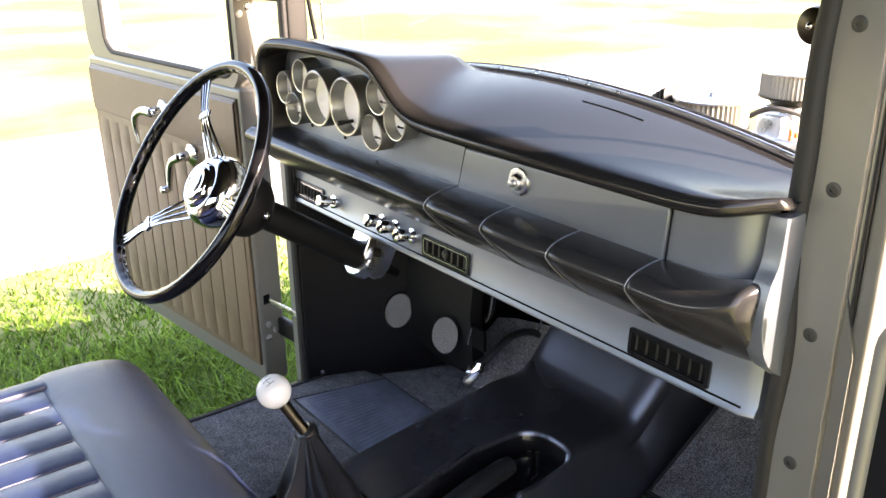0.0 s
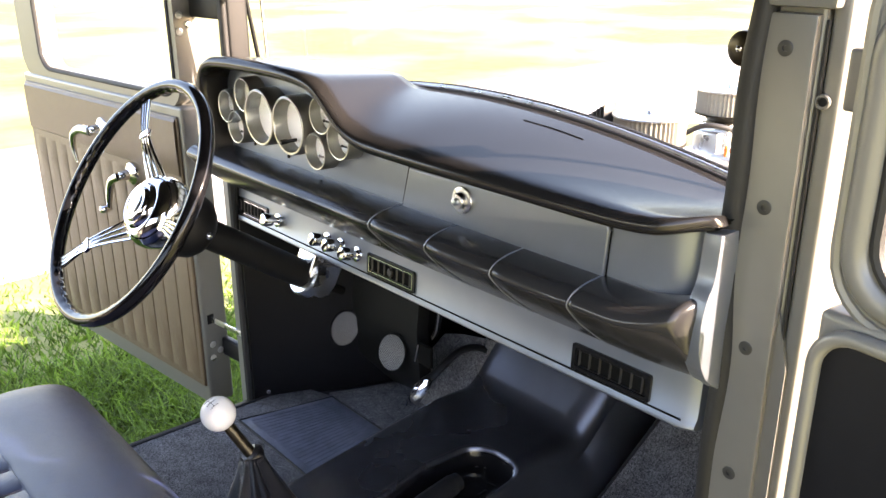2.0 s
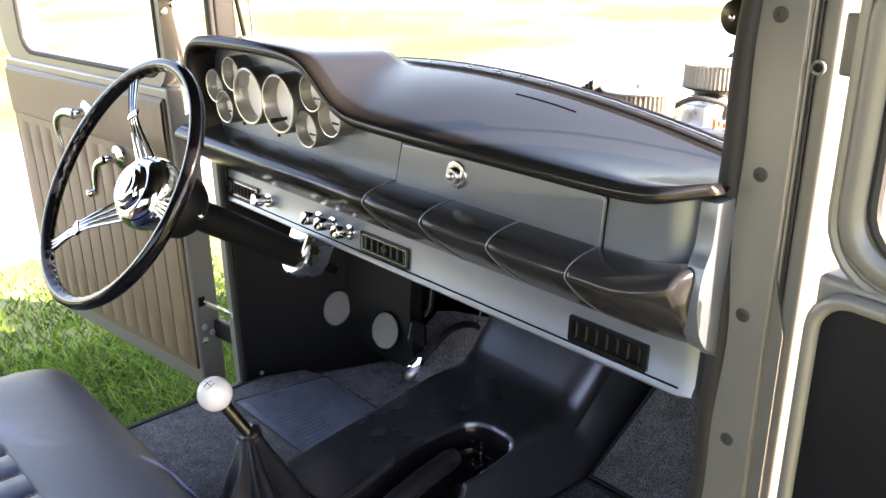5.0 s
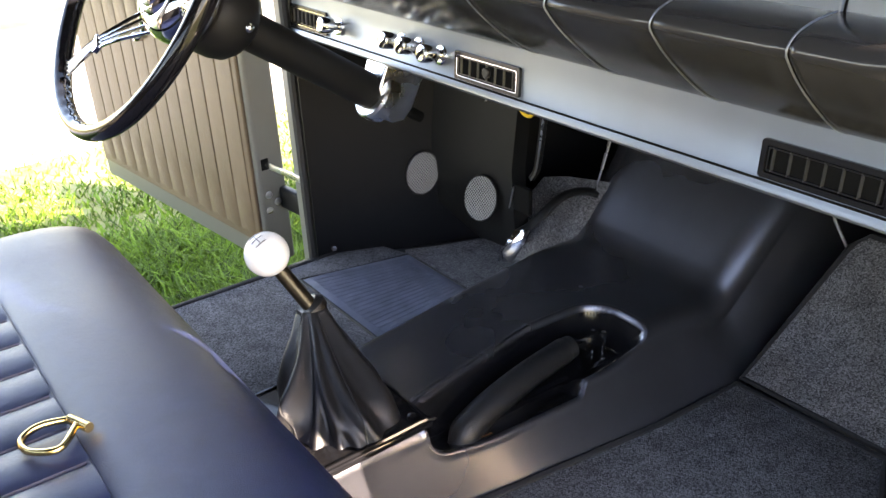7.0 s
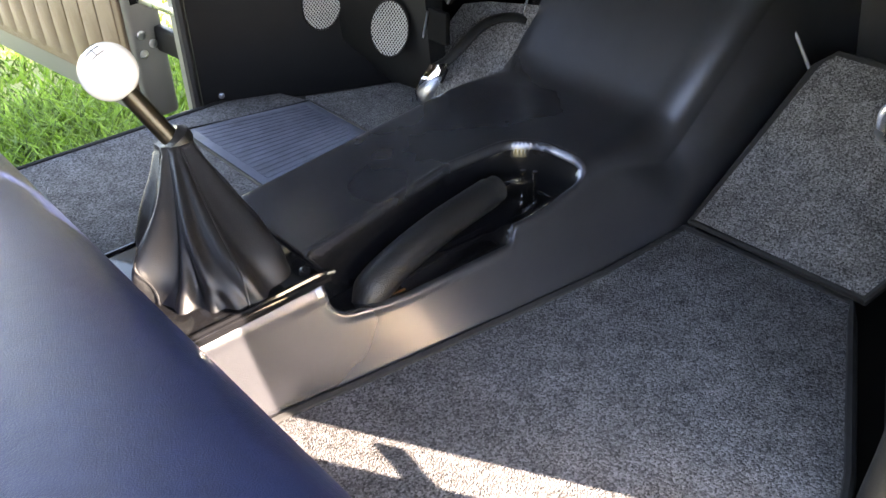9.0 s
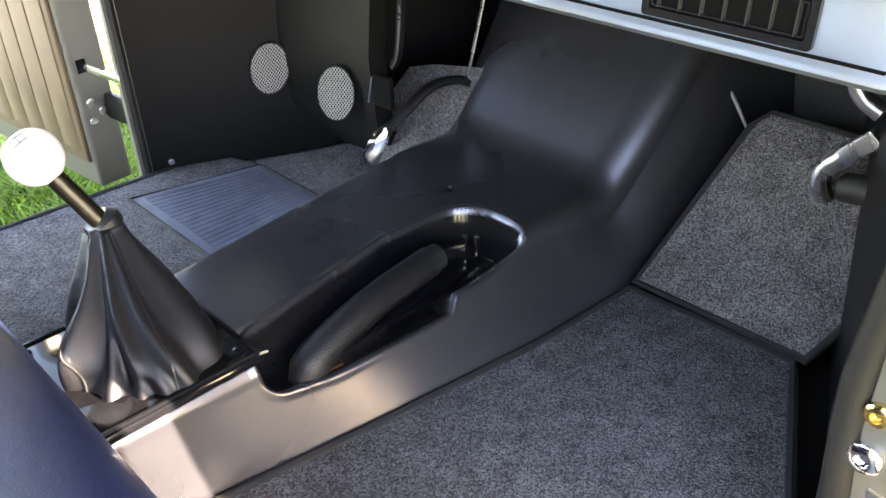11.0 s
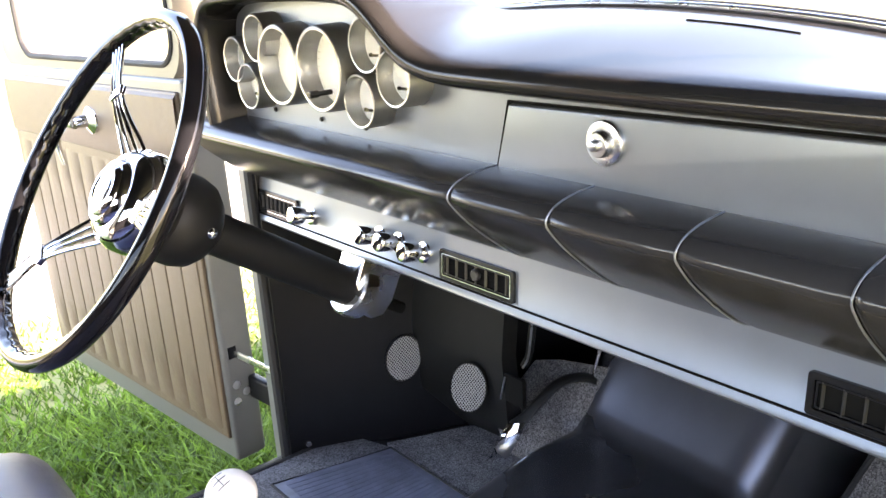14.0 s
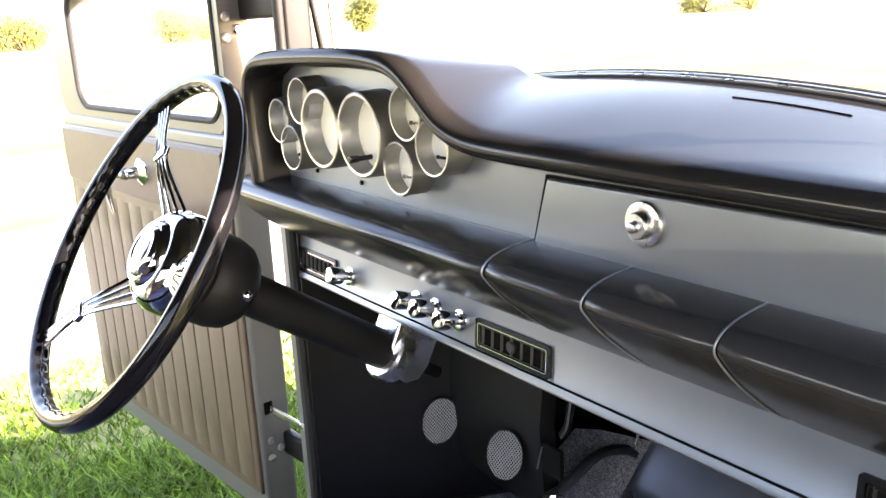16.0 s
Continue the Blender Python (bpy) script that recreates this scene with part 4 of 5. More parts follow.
def build_steering():
    e = thing("steering_wheel", HUB, "black four-bar banjo steering wheel with a chrome hub", "steering wheel")
    u = Vector((0, 1, 0))
    v = u.cross(AX).normalized()
    if v.z < 0:
        v = -v
    R = 0.1905
    rows = []
    for k in range(480):
        a = 2 * math.pi * k / 480
        o = u * math.cos(a) + v * math.sin(a)
        grip = 0.0013 * (0.5 + 0.5 * math.cos(a * 48))
        row = []
        for j in range(14):
            b = 2 * math.pi * j / 14
            inner = max(0, -math.cos(b)) ** 1.5
            row.append(HUB + o * (R + (0.0105 - grip * inner) * math.cos(b)) + AX * (0.0115 * math.sin(b)))
        rows.append(row)
    part("rim", grid(rows, close_u=True, close_v=True), M_BLACK, e, "gloss black rim with finger grips", sharp=80)
    hubc = HUB + AX * 0.035
    part("hub", lathe([(0.010, 0.004), (0.010, 0.016), (0.0125, 0.020), (0.0135, 0.0225), (0.0125, 0.026), (0.0145, 0.0285), (0.0175, 0.030), (0.0165, 0.034), (0.0195, 0.037), (0.024, 0.039), (0.0245, 0.044), (0.032, 0.0525), (0.043, 0.058), (0.056, 0.0595), (0.070, 0.057), (0.080, 0.050), (0.086, 0.040)], HUB, AX, 56), M_CHROME, e, "stepped chrome horn dome")
    for ang in (59, 308, 183):
        o = u * math.cos(radians(ang)) + v * math.sin(radians(ang))
        side = AX.cross(o).normalized()
        sp = part("spoke", box(-0.011, 0.011, -0.016, 0.016, -0.005, 0.005, 0.003), M_BLACK, e, "banjo spoke of parallel bright rods")
        m = Matrix((o, side, AX)).transposed().to_4x4()
        sp.data.transform(m)
        sp.data.transform(Matrix.Translation(o * (R - 0.014)))
        sp.data.transform(Matrix.Translation(HUB))
        for i in range(4):
            t = (i - 1.5)
            a = o * (R - 0.014) + side * t * 0.0068
            b = o * 0.115 + side * t * 0.0055 + AX * 0.010
            c = o * 0.046 + side * t * 0.015 + AX * 0.045
            part("rod", tube([HUB + p for p in smooth_path([a, b, c], 6)], 0.0022, 8), M_CHROME, sp)
        own = box(-0.006, 0.006, -0.011, 0.011, -0.0035, 0.0035, 0.001)
        own.transform(Matrix.Translation(HUB + o * 0.120 + AX * 0.009) @ m)
        part("clip", own, M_CHROME, sp, "bright spoke clip")
    c = thing("steering_column", HUB + AX * 0.075, "black steering column with a polished drop bracket", "steering column")
    part("shroud", lathe([(0.080, 0.040), (0.083, 0.050), (0.090, 0.054), (0.110, 0.054), (0.126, 0.050), (0.138, 0.040), (0.146, 0.028)], HUB, AX, 36), M_SATIN_BLACK, c)
    part("tube", rod(HUB + AX * 0.115, HUB + AX * 0.392, 0.0255, 28), M_SATIN_BLACK, c)
    # Near-black puts the shade under the dash into the shaft's colour.
    part("shaft", rod(HUB + AX * 0.388, HUB + AX * 0.46, 0.0085, 18), M_DARK, c, "thin black lower shaft, darkened for the shade under the dash")
    p = HUB + AX * 0.122
    part("bolt", ball(p + Vector((0, -0.052, 0.0)), 0.0065, 14), M_CHROME, c, "bright set screw")
    q = HUB + AX * 0.375
    part("drop_bracket", lathe([(-0.016, 0.0270), (-0.016, 0.0345), (-0.013, 0.0375), (0.004, 0.0385), (0.006, 0.0385), (0.008, 0.034), (0.008, 0.0270)], q, AX, 36), M_BRUSHED, c, "polished aluminium column collar")
    arm = [(-0.016, 0.0, 0.018), (-0.012, 0.0, -0.020), (0.004, 0.0, -0.036), (0.024, 0.0, -0.036), (0.040, 0.0, -0.020), (0.066, 0.0, 0.030), (0.072, 0.0, 0.062), (0.004, 0.0, 0.062)]
    part("bracket_web", prism([q + Vector(a) - Vector((0, 0.026, 0)) for a in arm], (0, 0.052, 0), r=0.004, seg=3), M_BRUSHED, c, "polished aluminium column drop")


build_steering()


# ---- gear shifter ----
BALL = Vector((-0.2865, 0.100, 0.828))


# folds of the boot: angle at the foot, drift towards the neck, half width, rise
FOLDS = ((0.35, 0.3, 0.30, 0.20), (1.25, -0.2, 0.34, 0.24), (2.30, 0.2, 0.28, 0.24), (3.10, 0.5, 0.17, 0.34), (3.62, 0.55, 0.11, 0.24), (4.02, 0.35, 0.10, 0.22), (4.42, -0.15, 0.12, 0.26), (4.85, -0.45, 0.15, 0.34), (5.50, -0.3, 0.26, 0.26))


def boot_fold(a, t):
    """How far the gathered leather stands out at an angle and a height from 0 to 1."""
    out = -0.13
    for a0, drift, wide, rise in FOLDS:
        bend = 0.16 * math.sin(3.1 * t + a0 * 2)
        d = (a - a0 - drift * t - bend + math.pi) % (2 * math.pi) - math.pi
        out += rise * math.exp(-(d / wide) ** 2)
    return out


def build_shifter():
    e = thing("gear_shifter", (-0.20, -0.0, 0.66), "gear lever with a white ball and gathered black leather boot", "gear shifter")
    base = Vector((-0.274, -0.014, 0.661))
    top = Vector((-0.254, 0.069, 0.761))
    part("knob", ball(BALL, 0.0262, 32), M_WHITE, e, "glossy white ball knob")
    part("stick", rod(BALL, Vector((-0.25, 0.06, 0.748)), 0.0092, 16), M_BRONZE, e, "dark bronze lever")
    rows = []
    n, m = 34, 180
    for i in range(n + 1):
        t = i / n
        c = base.lerp(top, t)
        belly = math.sin(math.pi * min(1, t / 0.9) ** 0.8) ** 1.1
        rx, ry = (mix(0.073, 0.0180, t ** 0.62) + k * belly * (1 - t * 0.9) for k in (0.019, 0.017))
        if t > 0.94:
            rx = ry = 0.0182
        row = []
        amp = 1.5 * math.sin(math.pi * min(1, 0.015 + t * 0.98)) ** 0.6
        for j in range(m):
            a = 2 * math.pi * j / m
            f = 1 + (boot_fold(a, t) + 0.012 * math.sin(9 * a + 7 * t)) * amp
            row.append(c + Vector((rx * math.cos(a) * f, ry * math.sin(a) * f, 0.008 * math.sin(4 * a + 1) * amp * (1 - t) * min(1, 5 * t))))
        rows.append(row)
    part("boot", grid(rows, close_v=True, caps=True), M_BOOT, e, "gathered black leather boot", sharp=80)
    for j in (int(m * 4.62 / 6.283), int(m * 3.42 / 6.283), int(m * 2.2 / 6.283)):
        way = [rows[i][j] + (rows[i][j] - base.lerp(top, i / n)).normalized() * 0.0006 for i in range(1, n)]
        part("seam", tube(way, 0.0011, 6), M_BOOT, e, "raised stitched seam")
    part("collar", tube([top + Vector((0.002, -0.001, -0.006)), top + Vector((-0.0005, 0.0005, 0.001)), top + Vector((-0.003, 0.0015, 0.004))], 0, 20, radii=[0.0178, 0.0176, 0.0120]), M_BOOT, e, "turned-over leather neck")
    part("boot_plate", box(-0.43, -0.200, -0.094, 0.082, 0.655, 0.6655, 0.004, 3), M_BLACK, e, "gloss black boot retaining plate")
    part("plate_lip", tube(smooth_path([(-0.42, -0.088, 0.6655), (-0.215, -0.088, 0.6655), (-0.206, -0.080, 0.6655), (-0.206, 0.068, 0.6655), (-0.215, 0.076, 0.6655), (-0.42, 0.076, 0.6655)], 4), 0.0025, 6), M_BLACK, e)
    for x, y in ((-0.217, -0.075), (-0.217, 0.062), (-0.355, -0.075), (-0.355, 0.062)):
        part("screw", lathe([(0, 0.0055), (0.003, 0.005), (0.0045, 0.002)], (x, y, 0.6655), (0, 0, 1), 12), M_BLACK, e)


build_shifter()


# ---- doors ----
def build_door(s):
    """An open door: local x runs from the hinge edge to the latch edge, y into the cab side, z up."""
    e = thing("driver_door" if s > 0 else "passenger_door", (-0.002, 0.695, 0.482) if s > 0 else (-0.035, -0.655, 0.5), "open grey door with pleated black-brown vinyl panel and wound-down window" if s > 0 else "open grey passenger door with a black inner panel", "door")
    e.rotation_euler = (0, 0, radians(90 + 6.5) if s > 0 else radians(-(90 + 6.5)))
    L, T = 0.745, 0.062
    f = 1 if s > 0 else -1
    Yf = lambda a, b: sorted((f * a, f * b))   # inner face at y = +0.035 (towards the rear of the cab)
    bm = box(0, L, *Yf(-0.03 if s > 0 else -0.028, 0.03), 0.0, 0.685, 0.008, 3)
    part("shell", bm, M_BODY, e, "grey painted steel door shell", local=True)
    if s < 0:
        # Added bulge that keeps a stripe of sun off the seat.
        part("sun_block_swage", box(0.004, L, 0.027, 0.063, 0.590, 0.680, 0.012, 3), M_BODY, e, "bulge added to the outer skin to keep sun off the seat", local=True)
    # window frame
    oz, top = 0.685, 0.99
    outer = rounded(L, top - oz + 0.02, 0.065, 6)
    inner = rounded(L - 0.127, top - oz - 0.075, 0.045, 6)
    place = lambda u, v, d: Vector((L / 2 + u, f * (-0.025 + d), (oz + top) / 2 + v))
    inner = [(u - 0.043, v - 0.018) for u, v in inner] if s > 0 else [(u - 0.028, v - 0.012) for u, v in inner]
    part("window_frame", ring_plate(outer, inner, place, 0.05), M_BODY, e, "grey window surround", local=True)
    part("window_seal", tube([place(u, v, 0.048) for u, v in inner], 0.006, 8, closed=True), M_RUBBER, e, "black rubber window seal", local=True)
    g = part("glass", grid([[Vector((x, 0, z)) for z in (oz - 0.02, top - 0.03)] for x in (0.05, L - 0.05)]), M_GLASS, e, "clear window glass", local=True)
    g.visible_shadow = False
    # inner trim panel
    pw0, pw1, pz0, pz1 = 0.012, L - 0.012, 0.045, 0.665
    board = box(pw0, pw1, *Yf(0.028, 0.036), pz0, pz1, 0.004, 3) if s > 0 else prism([Vector((L / 2 + u, -0.036, (pz0 + pz1) / 2 + v)) for u, v in rounded(pw1 - pw0 + 0.012, pz1 - pz0 + 0.012, 0.035, 6)], (0, 0.008, 0), r=0.002)
    part("trim_panel", board, M_VINYL if s > 0 else M_KICK, e, "brown-black vinyl trim panel" if s > 0 else "black trim panel", local=True)
    if s > 0:
        def top_line(x):
            q = x / L
            return 0.538 + 0.006 * ease(0.2, 0.9, q)
        n = 12
        w = (pw1 - pw0 - 0.03) / n
        for k in range(n):
            x0 = pw0 + 0.015 + k * w
            x1 = x0 + w - 0.0015
            rows = []
            for i in range(9):
                t = i / 8
                rows.append([])
                for xx, d in ((x0, 0.0355), (x0 + 0.0022, 0.0380), (mix(x0, x1, 0.5), 0.0394), (x1 - 0.0022, 0.0380), (x1, 0.0355)):
                    zt = top_line(xx) - 0.006
                    z = mix(pz0 + 0.006, zt, t)
                    dd = d if 0 < i < 8 else 0.0355
                    rows[-1].append(Vector((xx, f * dd, z)))
            part("pleat", grid(rows), M_VINYL, e, local=True)
        part("upper_pad", grid([[Vector((x, f * (0.0355 + d), mix(top_line(x), pz1 - 0.004, t))) for t, d in ((0, 0), (0.04, 0.004), (0.5, 0.006), (0.95, 0.005), (1, 0))] for x in np.linspace(pw0 + 0.004, pw1 - 0.004, 24)]), M_VINYL, e, "plain vinyl upper pad", local=True)
        def lever(name, x, z, pts, label):
            h = part(name, lathe([(0, 0.026), (0.004, 0.025), (0.008, 0.019), (0.012, 0.012), (0.03, 0.010), (0.036, 0.008)], (x, f * 0.04, z), (0, f, 0), 28), M_CHROME, e, label, local=True)
            return h
        h = lever("inside_handle", 0.328, 0.598, None, "curved chrome inside handle")
        pts = [(0.328, f * 0.072, 0.598), (0.353, f * 0.082, 0.600), (0.388, f * 0.084, 0.583), (0.405, f * 0.080, 0.553), (0.402, f * 0.076, 0.513)]
        P = smooth_path(pts, 6)
        part("grip", tube(P, 0.008, 10, radii=[0.0125 - 0.0085 * i / (len(P) - 1) for i in range(len(P))]), M_CHROME, h, local=True)
        h = lever("window_winder", 0.215, 0.512, None, "chrome window winder with a knob")
        pts = [(0.215, f * 0.072, 0.512), (0.240, f * 0.080, 0.497), (0.258, f * 0.080, 0.462), (0.275, f * 0.076, 0.427)]
        P = smooth_path(pts, 6)
        part("arm", tube(P, 0.007, 10, radii=[0.0105 - 0.0045 * i / (len(P) - 1) for i in range(len(P))]), M_CHROME, h, local=True)
        part("knob", lathe([(-0.006, 0.005), (0.0, 0.008), (0.014, 0.010), (0.02, 0.008), (0.022, 0.004)], (0.275, f * 0.076, 0.427), (0.2, f, 0), 18), M_CHROME, h, local=True)
    else:
        edge = [(L / 2 + u, (pz0 + pz1) / 2 + v) for u, v in rounded(pw1 - pw0 + 0.012, pz1 - pz0 + 0.012, 0.035, 6)]
        part("trim_bead", tube([(x, f * 0.036, z) for x, z in edge], 0.0075, 10, closed=True), M_BODY, e, "raised grey bead round the trim panel", local=True)
        wide = [(u * 1.05, v * 1.09) for u, v in inner]
        part("window_moulding", tube([place(u, v, 0.046) for u, v in wide], 0.0135, 12, closed=True), M_BODY, e, "rounded grey window moulding", local=True)
        rim = rounded(L - 0.006, top - oz + 0.014, 0.062, 6)
        part("frame_bead", tube([place(u, v, 0.048) for u, v in rim], 0.006, 8, closed=True), M_BODY, e, "rolled outer edge of the window frame", local=True)
    # hinges, strap and screws on the front edge
    for z in (0.135, 0.882):
        h = part("hinge", box(-0.135, 0.004, *Yf(-0.030, -0.012), z - 0.022, z + 0.022, 0.006, 3) if s > 0 else box(-0.030, 0.004, *Yf(-0.018, -0.004), z - 0.033, z + 0.020, 0.004, 3), M_SATIN_BLACK if s > 0 else M_BODY, e, "black door hinge arm" if s > 0 else "grey door hinge knuckle", local=True)
    for dz, dy in ((0.149, 0.013), (0.130, -0.005), (0.117, 0.015)):
        for zz in (0.0, 0.717):
            part("screw", lathe([(0, 0.0075), (0.001, 0.0075), (0.0018, 0.006), (0.0018, 0.003), (0.0008, 0.0028)], (-0.001, f * dy, dz + zz), (-1, 0, 0), 18), M_BRUSHED, e, "countersunk screw", local=True)
    part("strap_slot", box(-0.0012, 0.002, *Yf(0.004, 0.020), 0.200, 0.222, 0.0), M_DARK, e, "dark slot for the check strap", local=True)
    part("check_strap", box(-0.150 if s > 0 else -0.10, 0.02, *Yf(0.009, 0.013), 0.205, 0.217, 0.0015), M_BRUSHED, e, "bright door check strap", local=True)
    return e


build_door(1)
build_door(-1)


# ---- windscreen ----
def build_windscreen():
    e = thing("windscreen", (0.15, 0, 1.26), "flat framed windscreen with black seal", "windscreen")
    z = lambda y: screen_z(y) + 0.004
    part("seal", tube([(0.141, y, z(y) - 0.0045) for y in np.linspace(-0.535, 0.535, 25)], 0.0034, 10), M_RUBBER, e, "black rubber windscreen seal")
    part("lower_rail", tube([(0.149, y, z(y) - 0.001) for y in np.linspace(-0.535, 0.535, 25)], 0.0034, 10), M_BRUSHED, e, "bright lower windscreen rail")
    part("outer_seal", tube([(0.1585, y, z(y) + 0.001) for y in np.linspace(-0.535, 0.535, 25)], 0.0026, 8), M_RUBBER, e, "thin black outer seal")
    part("side_rail", tube([(0.158, -0.53, 1.20), (0.139, -0.53, 1.49)], 0.006, 10), M_SATIN_BLACK, e)
    part("side_rail", tube([(0.092, 0.575, 1.20), (0.0856, 0.57, 1.267), (0.070, 0.57, 1.369), (0.052, 0.57, 1.49)], 0.0042, 10), M_SATIN_BLACK, e)
    part("bright_side_rail", tube([(0.106, 0.575, 1.20), (0.1044, 0.57, 1.265), (0.1002, 0.57, 1.368), (0.095, 0.57, 1.49)], 0.0030, 10), M_BRUSHED, e, "bright edge strip of the windscreen frame")
    part("top_rail", tube([(0.135, -0.53, 1.490), (0.135, 0.53, 1.490)], 0.014, 10), M_SATIN_BLACK, e)
    rows = [[Vector((mix(0.156, 0.135, t), y, mix(z(y), 1.490, t))) for t in (0, 1)] for y in np.linspace(-0.53, 0.53, 21)]
    g = part("glass", grid(rows), M_GLASS, e)
    g.visible_shadow = False


build_windscreen()


# ---- footwell ----
def disc_mesh(c, n, r, pitch, wire):
    """A round grille: a rim and two crossed layers of flat wires, facing n."""
    n = Vector(n).normalized()
    u = n.cross(Vector((0, 0, 1))).normalized()
    v = n.cross(u)
    a45 = [(u + v).normalized(), (u - v).normalized()]
    bm = bmesh.new()
    for layer, d in enumerate(a45):
        o = a45[1 - layer]
        k = -int(r / pitch)
        while k * pitch < r:
            off = k * pitch
            half = math.sqrt(max(0, r * r - off * off))
            if half > 0.002:
                p = c + o * off + n * (0.0016 + 0.0012 * layer)
                pts = [p - d * half - o * wire, p + d * half - o * wire, p + d * half + o * wire, p - d * half + o * wire]
                bm.faces.new([bm.verts.new(q) for q in pts])
            k += 1
    return bm


def oval(bm, c, n):
    """Narrows a round grille to a leaning oval."""
    u = n.cross(Vector((0, 0, 1))).normalized()
    v = n.cross(u)
    v = v if v.z > 0 else -v
    d = (u * math.cos(radians(10)) - v * math.sin(radians(10)) * (1 if u.y < 0 else -1)).normalized()
    for p in bm.verts:
        w = (p.co - c).dot(d)
        p.co -= d * w * 0.27
    return bm


def build_speaker(c, n):
    c, n = Vector(c), Vector(n).normalized()
    e = thing("speaker_grille", c, "round grey woven-mesh speaker grille on a black panel", "speaker grille", "footwell speaker grilles")
    part("backing", oval(lathe([(-0.004, 0.0405), (0.0008, 0.0405), (0.001, 0.0005)], c, n, 36), c, n), M_DARK, e)
    part("rim", oval(lathe([(-0.002, 0.0425), (0.002, 0.0425), (0.0032, 0.0418), (0.0032, 0.0402), (0.001, 0.0398)], c, n, 40, caps=False), c, n), M_SATIN_BLACK, e)
    part("mesh", oval(disc_mesh(c, n, 0.0402, 0.0046, 0.0008), c, n), M_MESH, e, "woven grey wire mesh", smooth=False)


N1 = Vector((-0.399, -0.917, 0))
build_speaker(Vector((0.185, 0.461, 0.693)) + N1 * 0.004, N1)
N2 = Vector((-0.90, -0.42, 0.10)).normalized()
S2 = Vector((0.190, 0.306, 0.689))


def build_footwell():
    # black panel across the driver's toe space
    front = [[Vector(p) for p in ((0.285, 0.41, 0.54), (0.212, 0.452, 0.63), (0.203, 0.46, 0.75), (0.225, 0.472, 1.02))], [Vector(p) for p in ((0.305, 0.25, 0.54), (0.222, 0.248, 0.63), (0.212, 0.246, 0.75), (0.24, 0.24, 1.02))]]
    back = [[p + Vector((0.03, 0, 0)) for p in r] for r in front[::-1]]
    setting("wall_toe", grid(front + back, close_u=True), M_SATIN_BLACK, "black panel closing the driver's toe space", "panel")
    build_speaker(Vector((0.196, 0.306, 0.689)), N2)
    # foot pedals
    p = thing("accelerator_pedal", (0.22, 0.20, 0.63), "bent black pedal arm with a polished spoon foot plate", "pedal")
    rows = []
    for i in range(9):
        t = i / 8
        c = Vector((0.180, 0.226, 0.606)).lerp(Vector((0.206, 0.212, 0.660)), t)
        w = 0.0150 * (0.85 + 0.15 * math.sin(math.pi * (0.15 + 0.8 * t)))
        side = Vector((0.77, -0.64, 0))
        out = Vector((-0.60, -0.70, 0.38)).normalized()
        bulge = out * (0.008 * math.sin(math.pi * t))
        rows.append([c + side * w * q + bulge + out * (0.003 * (1 - q * q)) for q in (-1, -0.6, 0, 0.6, 1)] + [c - side * w * q + bulge - out * 0.003 for q in (-0.9, 0, 0.9)])
    part("foot_plate", grid(rows, close_v=True, caps=True), M_CHROME, p, "polished curved foot plate")
    part("arm", tube(smooth_path([(0.212, 0.2285, 0.646), (0.232, 0.2195, 0.6575), (0.252, 0.2105, 0.6765), (0.275, 0.2030, 0.696), (0.298, 0.1930, 0.7055), (0.316, 0.1740, 0.7090), (0.325, 0.1560, 0.706)], 5), 0.0115, 10, squash=0.5), M_SATIN_BLACK, p)
    part("pivot", rod((0.326, 0.140, 0.700), (0.326, 0.178, 0.700), 0.009, 14), M_SATIN_BLACK, p)
    part("rod", tube([(0.324, 0.1663, 0.7068), (0.324, 0.1502, 0.7665), (0.324, 0.125, 0.86)], 0.0026, 8), M_BRUSHED, p, "bright throttle rod")
    part("bolt", lathe([(0, 0.005), (0.004, 0.005), (0.006, 0.003)], (0.320, 0.166, 0.668), (-0.6, -0.7, 0.3), 8), M_CHROME, p)
    part("return_clip", tube([(0.322, 0.176, 0.690), (0.320, 0.170, 0.672), (0.319, 0.152, 0.664)], 0.0018, 6), M_BRUSHED, p, "bright return spring clip")
    q = thing("brake_pedal", (0.24, 0.21, 0.8), "hanging black brake pedal arm with a highlight strip on its edge", "pedal")
    pts = smooth_path([(0.25, 0.19, 1.0), (0.24, 0.196, 0.90), (0.24, 0.205, 0.832), (0.24, 0.217, 0.758), (0.236, 0.226, 0.735)], 5)
    part("arm", tube([Vector(a) + Vector((0.006, 0.004, 0)) for a in pts], 0.006, 8), M_SATIN_BLACK, q)
    # Bright metal tube in place of the highlight on the black arm.
    part("edge", tube(pts, 0.0017, 6), M_BRUSHED, q, "bright strip for the highlight on the arm's edge")
    part("pad", box(0.2035, 0.2125, 0.194, 0.234, 0.690, 0.736, 0.004, 2), M_DARK, q, "black rubber pedal pad")
    part("trim", tube([(0.2015, 0.2285, 0.732), (0.2015, 0.2395, 0.692)], 0.0013, 6), M_BRUSHED, q, "thin bright line along the pad's edge")
    # wiring behind the valance
    w = thing("wiring_loom", (0.1, 0.1, 0.95), "dark wiring loom tucked under the dashboard", "wiring")
    part("loom", tube(smooth_path([(0.06, 0.5, 0.99), (0.08, 0.3, 0.975), (0.10, 0.1, 0.98), (0.08, -0.2, 0.985), (0.09, -0.48, 0.98)], 8), 0.012, 8), M_RUBBER, w)
    part("connector_ring", tube([Vector((0.10, 0.086 + 0.016 * math.cos(a), 0.924 + 0.016 * math.sin(a))) for a in (2 * math.pi * i / 24 for i in range(24))], 0.0026, 8, closed=True), M_YELLOW, w, "yellow plastic connector ring")
